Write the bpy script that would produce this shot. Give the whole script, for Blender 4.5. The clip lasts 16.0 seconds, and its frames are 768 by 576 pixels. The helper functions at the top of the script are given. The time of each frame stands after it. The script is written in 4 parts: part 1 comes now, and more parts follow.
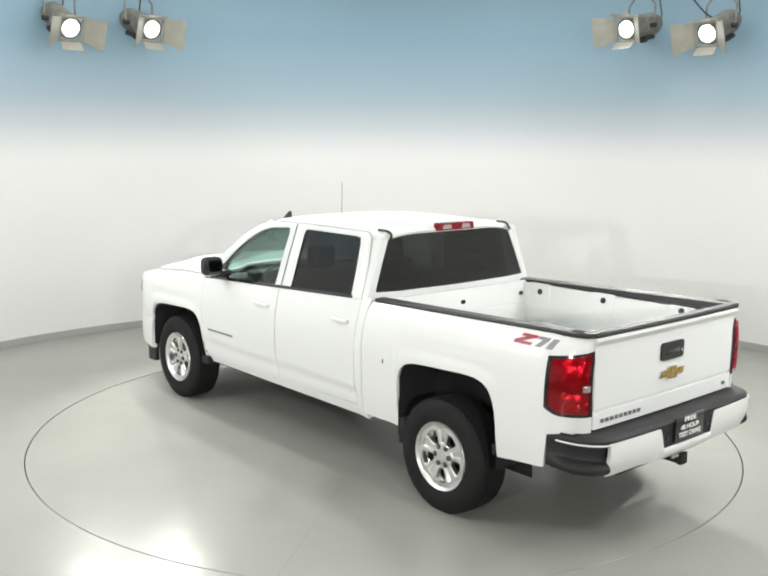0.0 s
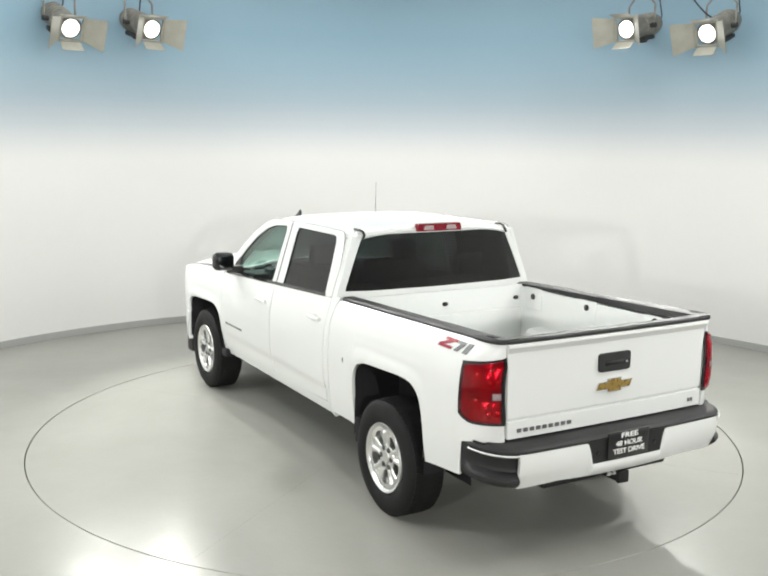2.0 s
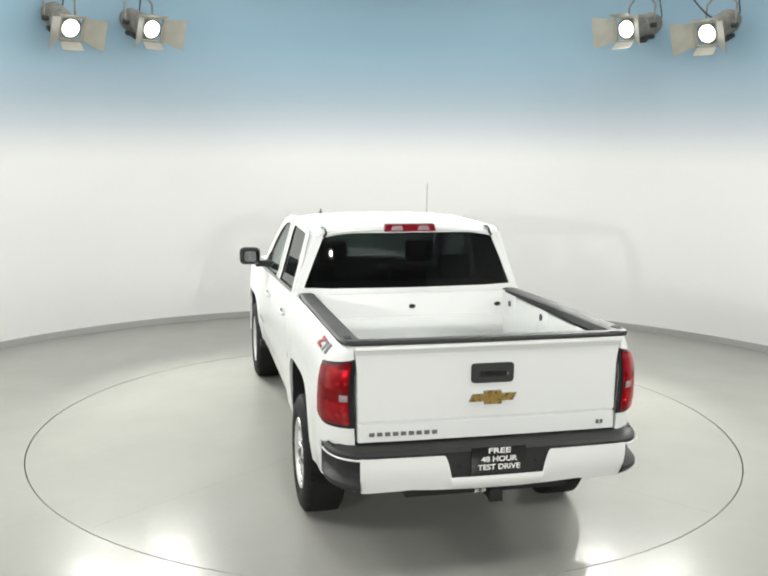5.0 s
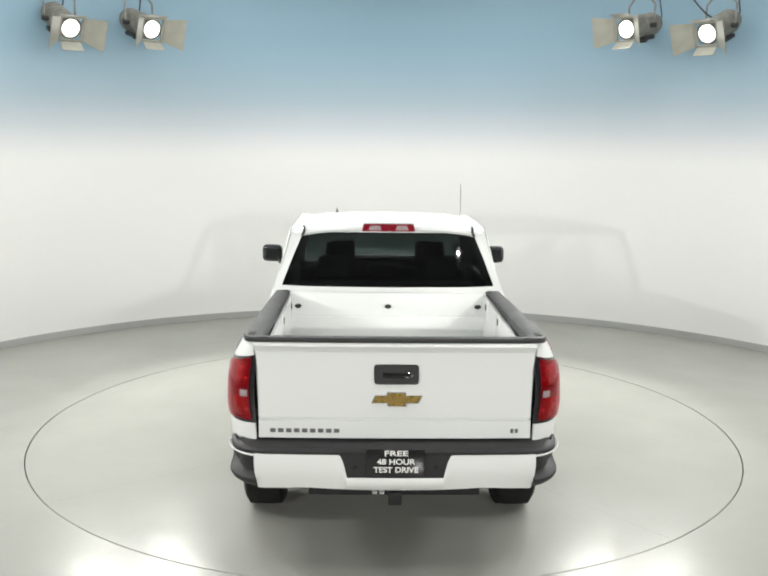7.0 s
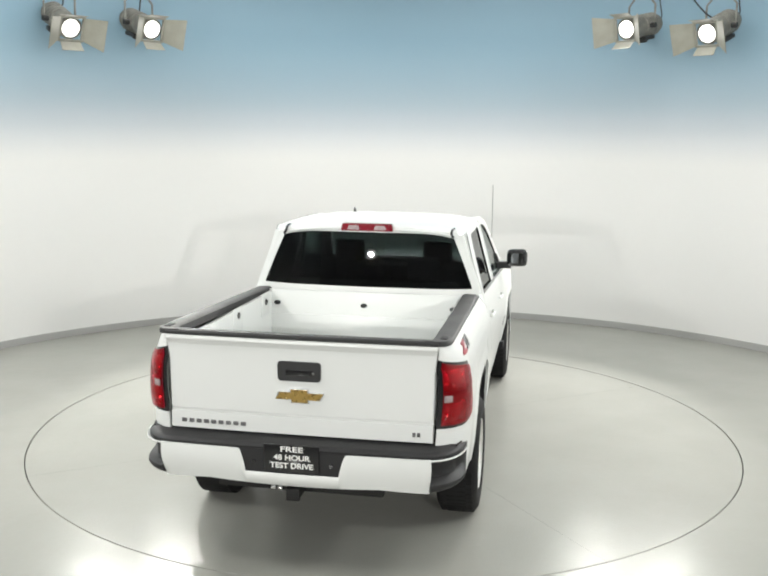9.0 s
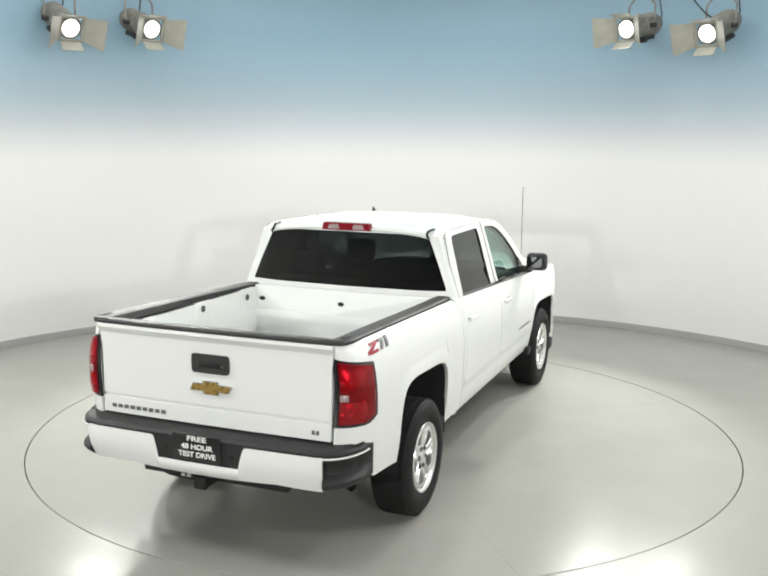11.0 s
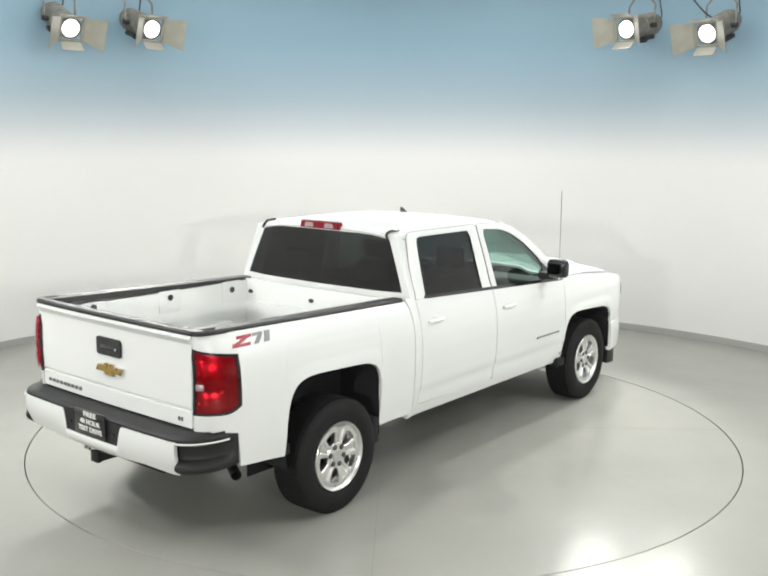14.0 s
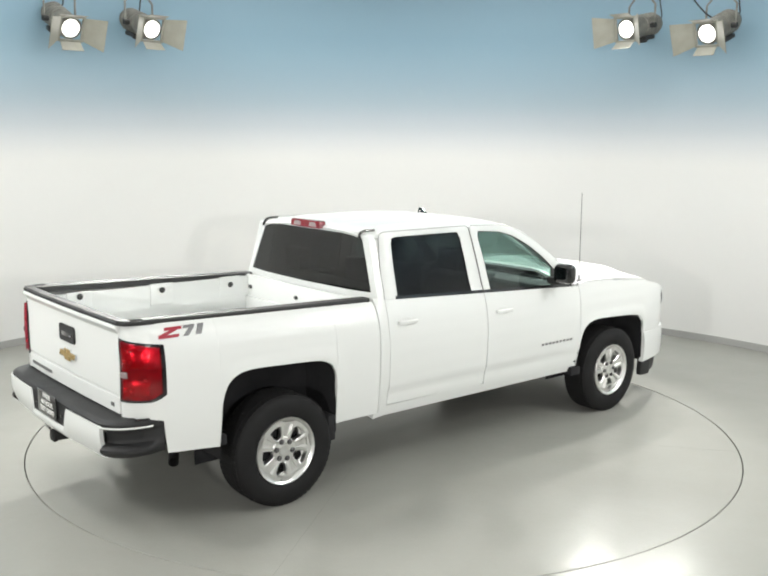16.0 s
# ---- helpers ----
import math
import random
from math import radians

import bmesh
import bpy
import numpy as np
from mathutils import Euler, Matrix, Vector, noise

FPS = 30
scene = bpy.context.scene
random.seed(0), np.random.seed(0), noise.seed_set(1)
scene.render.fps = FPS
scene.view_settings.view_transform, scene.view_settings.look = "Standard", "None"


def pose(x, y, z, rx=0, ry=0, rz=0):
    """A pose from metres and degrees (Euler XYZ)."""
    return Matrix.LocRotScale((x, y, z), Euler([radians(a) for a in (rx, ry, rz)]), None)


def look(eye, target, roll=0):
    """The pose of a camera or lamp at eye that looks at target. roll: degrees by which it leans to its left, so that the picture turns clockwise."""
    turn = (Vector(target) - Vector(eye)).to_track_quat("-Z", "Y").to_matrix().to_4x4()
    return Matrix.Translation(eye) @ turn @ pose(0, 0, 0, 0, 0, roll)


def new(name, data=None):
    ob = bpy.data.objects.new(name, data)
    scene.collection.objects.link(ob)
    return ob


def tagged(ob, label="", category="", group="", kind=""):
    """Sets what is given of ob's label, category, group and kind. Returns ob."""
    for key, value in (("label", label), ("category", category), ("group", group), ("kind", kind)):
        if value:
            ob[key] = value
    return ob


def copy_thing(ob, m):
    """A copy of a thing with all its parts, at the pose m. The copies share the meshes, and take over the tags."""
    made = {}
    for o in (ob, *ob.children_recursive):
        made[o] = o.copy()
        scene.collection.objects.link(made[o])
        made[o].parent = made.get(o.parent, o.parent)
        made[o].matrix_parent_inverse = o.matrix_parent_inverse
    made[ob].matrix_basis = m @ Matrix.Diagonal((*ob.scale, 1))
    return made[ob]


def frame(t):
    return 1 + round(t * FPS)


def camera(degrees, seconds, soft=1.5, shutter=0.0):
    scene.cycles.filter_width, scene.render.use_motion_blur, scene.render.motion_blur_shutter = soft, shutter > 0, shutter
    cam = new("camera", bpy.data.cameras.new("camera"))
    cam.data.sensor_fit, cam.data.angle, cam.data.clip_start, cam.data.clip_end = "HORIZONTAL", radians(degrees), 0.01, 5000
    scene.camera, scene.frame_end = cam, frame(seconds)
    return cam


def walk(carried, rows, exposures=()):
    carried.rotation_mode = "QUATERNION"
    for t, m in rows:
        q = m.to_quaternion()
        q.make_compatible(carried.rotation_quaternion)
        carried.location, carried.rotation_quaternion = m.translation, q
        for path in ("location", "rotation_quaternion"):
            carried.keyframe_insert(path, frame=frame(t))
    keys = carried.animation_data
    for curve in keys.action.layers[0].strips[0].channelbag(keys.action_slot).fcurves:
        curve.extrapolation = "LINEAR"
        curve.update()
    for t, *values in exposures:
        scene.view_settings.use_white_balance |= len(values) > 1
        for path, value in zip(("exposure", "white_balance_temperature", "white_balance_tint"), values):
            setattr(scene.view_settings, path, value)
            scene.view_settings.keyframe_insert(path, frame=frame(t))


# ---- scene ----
# ------------------------------------------------------------ camera
cam = camera(45.02, 16.0, soft=2.1)
EYE = Vector((0.0, -7.935, 2.5505))
TILT, YAW = radians(-9.434), radians(-0.089)
AIM = EYE + Vector((math.sin(YAW) * math.cos(TILT), math.cos(YAW) * math.cos(TILT), math.sin(TILT)))
walk(cam, [(0.0, look(EYE, AIM, 0.575)), (16.0, look(EYE, AIM, 0.575))])

# ------------------------------------------------------------ world and light
world = bpy.data.worlds.new("studio_world")
scene.world = world
world.use_nodes = True
world.node_tree.nodes["Background"].inputs[0].default_value = (0.9, 0.95, 1.0, 1)
world.node_tree.nodes["Background"].inputs[1].default_value = 0.05
scene.view_settings.exposure = 0.10

CEIL = 4.85
ROOM_Y, ROOM_R = -0.48, 5.66        # centre and radius of the curved wall


def area_lamp(eye, target, power, sx, sy, colour=(0.99, 0.985, 0.945)):
    d = bpy.data.lights.new("fill_lamp", "AREA")
    d.shape, d.size, d.size_y, d.energy, d.color = "RECTANGLE", sx, sy, power, colour
    ob = new("fill_lamp", d)
    ob.matrix_world = look(eye, target)
    return ob


def spot_lamp(eye, target, power, degrees=80, radius=0.1):
    d = bpy.data.lights.new("spot_beam", "SPOT")
    d.energy, d.spot_size, d.spot_blend, d.shadow_soft_size, d.color = power, radians(degrees), 0.6, radius, (1.0, 0.985, 0.945)
    ob = new("spot_beam", d)
    ob.matrix_world = look(eye, target)
    return ob


# unseen fill strips added round the ceiling: angle in degrees, radius, watts
FILL_STRIPS = [(a, 4.2, {15: 46, 165: 46, 195: 50, 345: 50, 225: 32, 315: 32, 255: 13, 285: 13}.get(a, 20)) for a in range(15, 360, 30)]
for a, r, w in FILL_STRIPS:
    c, s_ = math.cos(radians(a)), math.sin(radians(a))
    lamp = area_lamp((r * c, ROOM_Y + r * s_, CEIL - 0.13), (r * c, ROOM_Y + r * s_, 0), w, 1.7, 0.16)
    lamp.matrix_world = pose(r * c, ROOM_Y + r * s_, CEIL - 0.13, 0, 0, a + 90)

# theatre lamps: lens, the way the housing points, where the beam goes, watts, beam in degrees, softness
SPOTS = [((-3.595, 2.9, 3.697), (0.62, -0.68, -0.40), (0, 0, 0.4), 520, 80, 0.09),
         ((-2.821, 3.5, 3.758), (0.68, -0.68, -0.30), (0, 0, 0.4), 520, 80, 0.09),
         ((2.842, 3.5, 3.813), (-0.75, -0.64, -0.20), (0, 0, 0.4), 520, 80, 0.09),
         ((3.610, 2.9, 3.707), (-0.68, -0.62, -0.34), (0, 0, 0.4), 520, 80, 0.09),
         ((2.40, -10.2, 2.80), (-0.18, 0.97, -0.12), (0.0, 3.0, 1.5), 880, 70, 0.035),
         ((-3.75, -10.2, 2.80), (0.27, 0.95, -0.12), (0.0, 3.0, 1.5), 880, 70, 0.035),
         ((-5.05, -2.6, 3.55), (0.82, 0.42, -0.40), (0.0, 0.0, 0.4), 400, 95, 0.30),
         ((5.15, -2.6, 3.55), (-0.82, 0.42, -0.40), (0.0, 0.0, 0.4), 400, 95, 0.30)]
for place, way, target, power, wide, soft_r in SPOTS:
    spot_lamp(Vector(place) + Vector(way).normalized() * 0.06, target, power, wide, soft_r)

# ------------------------------------------------------------ materials


def material(name, colour, rough=0.5, metal=0.0, coat=0.0, spread=0.06, scale=6.0, bump=0.0, bump_scale=60.0, fine=0.03, spec=0.5, vary=0.4):
    m = bpy.data.materials.new(name)
    m.use_nodes = True
    nt = m.node_tree
    b = nt.nodes["Principled BSDF"]
    b.inputs["Roughness"].default_value = rough
    b.inputs["Metallic"].default_value = metal
    b.inputs["Coat Weight"].default_value = coat
    b.inputs["Coat Roughness"].default_value = 0.03
    b.inputs["Specular IOR Level"].default_value = spec
    tc = nt.nodes.new("ShaderNodeTexCoord")
    big = nt.nodes.new("ShaderNodeTexNoise")
    big.inputs["Scale"].default_value, big.inputs["Detail"].default_value = scale, 5
    small = nt.nodes.new("ShaderNodeTexNoise")
    small.inputs["Scale"].default_value, small.inputs["Detail"].default_value = scale * 18, 3
    nt.links.new(tc.outputs["Object"], big.inputs["Vector"])
    nt.links.new(tc.outputs["Object"], small.inputs["Vector"])
    v = nt.nodes.new("ShaderNodeMath")
    v.operation = "MULTIPLY_ADD"
    nt.links.new(big.outputs["Fac"], v.inputs[0])
    v.inputs[1].default_value, v.inputs[2].default_value = 2 * spread, 1 - spread
    v2 = nt.nodes.new("ShaderNodeMath")
    v2.operation = "MULTIPLY_ADD"
    nt.links.new(small.outputs["Fac"], v2.inputs[0])
    v2.inputs[1].default_value, v2.inputs[2].default_value = 2 * fine, 1 - fine
    vv = nt.nodes.new("ShaderNodeMath")
    vv.operation = "MULTIPLY"
    nt.links.new(v.outputs[0], vv.inputs[0])
    nt.links.new(v2.outputs[0], vv.inputs[1])
    mix = nt.nodes.new("ShaderNodeVectorMath")
    mix.operation = "SCALE"
    mix.inputs[0].default_value = colour
    nt.links.new(vv.outputs[0], mix.inputs["Scale"])
    nt.links.new(mix.outputs[0], b.inputs["Base Color"])
    r = nt.nodes.new("ShaderNodeMath")
    r.operation = "MULTIPLY_ADD"
    nt.links.new(big.outputs["Fac"], r.inputs[0])
    r.inputs[1].default_value, r.inputs[2].default_value = rough * vary, rough * (1 - vary / 2)
    nt.links.new(r.outputs[0], b.inputs["Roughness"])
    if bump:
        n = nt.nodes.new("ShaderNodeTexNoise")
        n.inputs["Scale"].default_value, n.inputs["Detail"].default_value = bump_scale, 4
        nt.links.new(tc.outputs["Object"], n.inputs["Vector"])
        bp = nt.nodes.new("ShaderNodeBump")
        bp.inputs["Strength"].default_value, bp.inputs["Distance"].default_value = 1.0, bump
        nt.links.new(n.outputs["Fac"], bp.inputs["Height"])
        nt.links.new(bp.outputs["Normal"], b.inputs["Normal"])
    return m


def glass(name, tint, rough=0.0):
    """Thin sheet: clear or tinted straight through, with a mirror gloss on top."""
    m = bpy.data.materials.new(name)
    m.use_nodes = True
    nt = m.node_tree
    nt.nodes.remove(nt.nodes["Principled BSDF"])
    out = nt.nodes["Material Output"]
    tr = nt.nodes.new("ShaderNodeBsdfTransparent")
    tr.inputs["Color"].default_value = (*tint, 1)
    gl = nt.nodes.new("ShaderNodeBsdfGlossy")
    gl.inputs["Roughness"].default_value = rough
    lw = nt.nodes.new("ShaderNodeLayerWeight")
    lw.inputs["Blend"].default_value = 0.5
    pw = nt.nodes.new("ShaderNodeMath")
    pw.operation = "POWER"
    nt.links.new(lw.outputs["Facing"], pw.inputs[0])
    pw.inputs[1].default_value = 4.0
    fr = nt.nodes.new("ShaderNodeMath")
    fr.operation = "MULTIPLY_ADD"
    nt.links.new(pw.outputs[0], fr.inputs[0])
    fr.inputs[1].default_value, fr.inputs[2].default_value = 0.7, 0.045
    mx = nt.nodes.new("ShaderNodeMixShader")
    nt.links.new(fr.outputs[0], mx.inputs[0])
    nt.links.new(tr.outputs[0], mx.inputs[1])
    nt.links.new(gl.outputs[0], mx.inputs[2])
    nt.links.new(mx.outputs[0], out.inputs["Surface"])
    return m


def glowing(name, colour, strength):
    m = bpy.data.materials.new(name)
    m.use_nodes = True
    b = m.node_tree.nodes["Principled BSDF"]
    b.inputs["Base Color"].default_value = (0.8, 0.8, 0.8, 1)
    b.inputs["Emission Color"].default_value = (*colour, 1)
    b.inputs["Emission Strength"].default_value = strength
    return m


WHITE = material("white_car_paint", (0.720, 0.737, 0.724), 0.34, 0, 0.5, 0.004, 2.0, fine=0.003, vary=0.0)
TRIM = material("black_textured_plastic", (0.020, 0.0205, 0.021), 0.6, bump=0.0006, bump_scale=260)
GLOSSY = material("gloss_black_plastic", (0.012, 0.012, 0.013), 0.12, coat=0.5)
RUBBER = material("tyre_rubber", (0.0085, 0.0085, 0.009), 0.75, spec=0.3, spread=0.15, bump=0.0008, bump_scale=120)
PAD = material("black_bumper_plastic", (0.011, 0.011, 0.012), 0.6, spread=0.1, bump=0.0006, bump_scale=260)
LINER = material("liner_and_gap_shade", (0.011, 0.011, 0.013), 0.85, spread=0.2, scale=9)
ALLOY = material("machined_alloy", (0.78, 0.78, 0.77), 0.34, 1.0, spread=0.08, scale=12)
ALLOY_DARK = material("shaded_cast_alloy", (0.16, 0.16, 0.165), 0.45, 0.8)
CHROME = material("chrome", (0.75, 0.75, 0.76), 0.08, 1.0, spread=0.03)
STEEL = material("dark_frame_steel", (0.02, 0.02, 0.02), 0.6, 0.5, spread=0.25)
GOLD = material("gold_enamel", (0.40, 0.27, 0.08), 0.28, 0.6, spread=0.08, scale=30)
BADGE_RED = material("red_badge_enamel", (0.30, 0.012, 0.03), 0.3)
BADGE_GREY = material("grey_badge_metal", (0.17, 0.17, 0.175), 0.35, 0.5)
SEAT = material("dark_seat_fabric", (0.03, 0.03, 0.032), 0.9, spread=0.15, bump=0.001, bump_scale=200)
DASH = material("dashboard_plastic", (0.05, 0.05, 0.052), 0.7)
SIGN_WHITE = material("white_sign_print", (0.8, 0.8, 0.78), 0.5)
RED_LENS = material("red_lamp_lens", (0.17, 0.004, 0.012), 0.15, coat=0.15, spec=0.3, spread=0.35, scale=20, bump=0.001, bump_scale=90)
RED_BOWL = material("red_lamp_bowl", (0.30, 0.018, 0.040), 0.30, 0.5, spread=0.6, scale=16, bump=0.0016, bump_scale=70)
RED_BRIGHT = material("bright_red_reflector", (0.60, 0.045, 0.080), 0.24, 0.7, spread=0.35, scale=40, bump=0.0012, bump_scale=110)
RED_BULB = material("red_bulb_cup", (0.95, 0.16, 0.18), 0.16, 0.8, spread=0.15, scale=60)
CLEAR_LENS = material("clear_reverse_lens", (0.42, 0.33, 0.34), 0.2, 0.4, coat=0.5, spread=0.5, scale=60, bump=0.001, bump_scale=120)
TINT = glass("privacy_glass", (0.25, 0.26, 0.265))
CLEAR = glass("door_glass", (0.66, 0.76, 0.73))
RED_GLASS = glass("red_lamp_glass", (0.86, 0.30, 0.37), 0.02)
HEADLAMP = glass("headlamp_glass", (0.85, 0.87, 0.9))
MIRROR = material("tinted_mirror", (0.22, 0.23, 0.24), 0.02, 1.0, spread=0.0, fine=0.0)
LAMP_BODY = material("lamp_housing_enamel", (0.17, 0.165, 0.145), 0.5, 0.2, spread=0.75, scale=11)
BARN = material("barn_door_sheet", (0.27, 0.265, 0.225), 0.5, 0.1, spread=0.25, scale=7)
CABLE = material("black_cable", (0.02, 0.02, 0.02), 0.6)
LAMP_GLOW = glowing("lamp_glow", (1.0, 0.98, 0.94), 4.0)
FILL_TUBE_GLOW = glowing("fill_tube_glow", (1.0, 0.98, 0.94), 6.0)
SEAM = material("deck_seam_and_gap_shade", (0.17, 0.17, 0.16), 0.6)
JOINT = material("dark_joint", (0.03, 0.03, 0.028), 0.8)
CEILING = material("white_ceiling_paint", (0.70, 0.71, 0.71), 0.85, spread=0.03, scale=2)
BASE = material("grey_baseboard_vinyl", (0.36, 0.36, 0.35), 0.6, spread=0.06, scale=3)


def floor_material(name, rough, stipple):
    """Epoxy coat with the orange-peel stipple of the roller; both layers of relief are the coat's own."""
    m = material(name, (0.308, 0.308, 0.283), rough, 0, 0.0, 0.08, 1.4, 0.0, 42, 0.02, 0.40)
    nt = m.node_tree
    b = nt.nodes["Principled BSDF"]
    b.inputs["Specular IOR Level"].default_value = 0.17
    tc = nt.nodes.new("ShaderNodeTexCoord")
    last = None
    for scale, dist in ((5.0, 0.003), (62.0, stipple)):
        n = nt.nodes.new("ShaderNodeTexNoise")
        n.inputs["Scale"].default_value, n.inputs["Detail"].default_value = scale, 2
        nt.links.new(tc.outputs["Object"], n.inputs["Vector"])
        bp = nt.nodes.new("ShaderNodeBump")
        bp.inputs["Strength"].default_value, bp.inputs["Distance"].default_value = 1.0, dist
        nt.links.new(n.outputs["Fac"], bp.inputs["Height"])
        if last:
            nt.links.new(last.outputs["Normal"], bp.inputs["Normal"])
        last = bp
    nt.links.new(last.outputs["Normal"], b.inputs["Normal"])
    return m


FLOOR = floor_material("grey_epoxy_floor", 0.24, 0.0006)
DECK = floor_material("grey_epoxy_deck", 0.21, 0.0010)


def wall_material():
    """Studio wall colour, white below and blending into steel blue towards the top."""
    m = material("white_to_blue_wall", (0.76, 0.755, 0.735), 0.7, spread=0.02, scale=0.7, fine=0.008)
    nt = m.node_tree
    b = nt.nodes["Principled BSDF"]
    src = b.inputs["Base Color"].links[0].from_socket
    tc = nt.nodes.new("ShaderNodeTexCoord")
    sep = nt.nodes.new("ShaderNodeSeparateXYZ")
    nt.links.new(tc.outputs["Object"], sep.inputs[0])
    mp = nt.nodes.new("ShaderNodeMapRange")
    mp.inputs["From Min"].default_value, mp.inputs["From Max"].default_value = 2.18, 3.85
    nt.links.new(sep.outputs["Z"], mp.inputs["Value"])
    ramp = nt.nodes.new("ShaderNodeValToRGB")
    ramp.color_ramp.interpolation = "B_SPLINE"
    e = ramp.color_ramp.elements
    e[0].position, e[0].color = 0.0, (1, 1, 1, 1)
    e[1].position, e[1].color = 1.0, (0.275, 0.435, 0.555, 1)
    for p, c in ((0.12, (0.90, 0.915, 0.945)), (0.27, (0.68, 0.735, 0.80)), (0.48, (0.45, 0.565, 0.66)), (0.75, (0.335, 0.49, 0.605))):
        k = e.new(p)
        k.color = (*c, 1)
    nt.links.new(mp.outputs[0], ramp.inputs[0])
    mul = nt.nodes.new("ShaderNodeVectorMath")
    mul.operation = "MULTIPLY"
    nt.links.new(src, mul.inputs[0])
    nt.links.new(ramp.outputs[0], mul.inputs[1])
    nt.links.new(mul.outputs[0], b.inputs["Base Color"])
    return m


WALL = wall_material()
# grey of the added wall behind the camera, set by what the glass mirrors
UNSEEN_WALL = material("mid_grey_unseen_wall", (0.34, 0.34, 0.34), 0.8, spread=0.05, scale=1.0)

# ------------------------------------------------------------ mesh helpers


def mesh_of(bm, name, angle=32):
    bmesh.ops.recalc_face_normals(bm, faces=bm.faces[:])
    me = bpy.data.meshes.new(name)
    bm.to_mesh(me)
    bm.free()
    me.shade_smooth()
    me.set_sharp_from_angle(angle=radians(angle))
    return me


def part(name, bm, mat, parent=None, label="", angle=32):
    """Links a bmesh as one mesh object under a thing or a part."""
    me = mesh_of(bm, name, angle)
    me.materials.append(mat)
    ob = new(name, me)
    ob.parent = parent
    if label:
        ob["label"] = label
    return ob


def again(ob, m, parent=None):
    """One more object on the mesh of ob."""
    o = new(ob.name.split(".")[0], ob.data)
    o.parent = parent or ob.parent
    o.matrix_basis = m
    return o


def grid_faces(bm, rows, closed_u=False, closed_v=False):
    n, k = len(rows), len(rows[0])
    for i in range(n if closed_u else n - 1):
        for j in range(k if closed_v else k - 1):
            a, b = rows[i], rows[(i + 1) % n]
            q = [a[j], a[(j + 1) % k], b[(j + 1) % k], b[j]]
            q = list(dict.fromkeys(q))
            if len(q) > 2 and not bm.faces.get(q):
                bm.faces.new(q)


def shell(points, thick, centre=(1.6, 0, 0.95)):
    """A closed sheet of that thickness from a grid of outer points; it grows away from the outside, towards centre."""
    bm = bmesh.new()
    P = np.array(points, float)
    du, dv = np.gradient(P, axis=0), np.gradient(P, axis=1)
    n = np.cross(du, dv)
    n /= np.maximum(np.linalg.norm(n, axis=2, keepdims=True), 1e-9)
    mid = P.reshape(-1, 3).mean(0) - np.array(centre)
    if (n.reshape(-1, 3).mean(0) * mid).sum() < 0:
        n = -n
    Q = P - n * thick
    out = [[bm.verts.new(p) for p in row] for row in P]
    inn = [[bm.verts.new(p) for p in row] for row in Q]
    grid_faces(bm, out)
    grid_faces(bm, inn)
    for a, b in ((out[0], inn[0]), (out[-1], inn[-1]), ([r[0] for r in out], [r[0] for r in inn]), ([r[-1] for r in out], [r[-1] for r in inn])):
        grid_faces(bm, [a, b])
    return bm


def box(bm, x0, x1, y0, y1, z0, z1, bevel=0.0, seg=2):
    g = bmesh.ops.create_cube(bm, size=1, matrix=Matrix.Translation(((x0 + x1) / 2, (y0 + y1) / 2, (z0 + z1) / 2)) @ Matrix.Diagonal((x1 - x0, y1 - y0, z1 - z0, 1)))
    if bevel:
        es = list({e for v in g["verts"] for e in v.link_edges})
        bmesh.ops.bevel(bm, geom=es, offset=bevel, segments=seg, affect="EDGES", profile=0.6)
    return bm


def solid(outline, depth, way, bevel=0.0):
    """A flat outline (3D points) pushed through by depth along way."""
    bm = bmesh.new()
    f = bm.faces.new([bm.verts.new(p) for p in outline])
    r = bmesh.ops.extrude_face_region(bm, geom=[f])
    vs = [v for v in r["geom"] if isinstance(v, bmesh.types.BMVert)]
    bmesh.ops.translate(bm, verts=vs, vec=Vector(way).normalized() * depth)
    if bevel:
        bmesh.ops.bevel(bm, geom=bm.edges[:], offset=bevel, segments=2, affect="EDGES")
    return bm


def turned(bm, profile, n=48, axis="y"):
    """A body of revolution about the axis; profile of (radius, along)."""
    rows = []
    for r, a in profile:
        row = []
        for k in range(n):
            c, s = math.cos(2 * math.pi * k / n), math.sin(2 * math.pi * k / n)
            row.append(bm.verts.new((r * c, a, r * s) if axis == "y" else (r * c, r * s, a)))
        rows.append(row)
    grid_faces(bm, rows, closed_v=True)
    return rows


def capped(bm, rows):
    for r in (rows[0], rows[-1]):
        bm.faces.new(r)


def tube(bm, pts, r, n=8):
    pts = [Vector(p) for p in pts]
    rows = []
    for i, p in enumerate(pts):
        d = (pts[min(i + 1, len(pts) - 1)] - pts[max(i - 1, 0)]).normalized()
        a = d.orthogonal().normalized() if i == 0 else (a - d * a.dot(d)).normalized()
        b = d.cross(a)
        rows.append([bm.verts.new(p + r * (math.cos(2 * math.pi * k / n) * a + math.sin(2 * math.pi * k / n) * b)) for k in range(n)])
    grid_faces(bm, rows, closed_v=True)
    capped(bm, rows)
    return bm


def resample(pts, n):
    P = np.array(pts, float)
    s = np.concatenate([[0], np.cumsum(np.linalg.norm(np.diff(P, axis=0), axis=1))])
    u = np.linspace(0, s[-1], n)
    return np.stack([np.interp(u, s, P[:, k]) for k in range(P.shape[1])], 1)


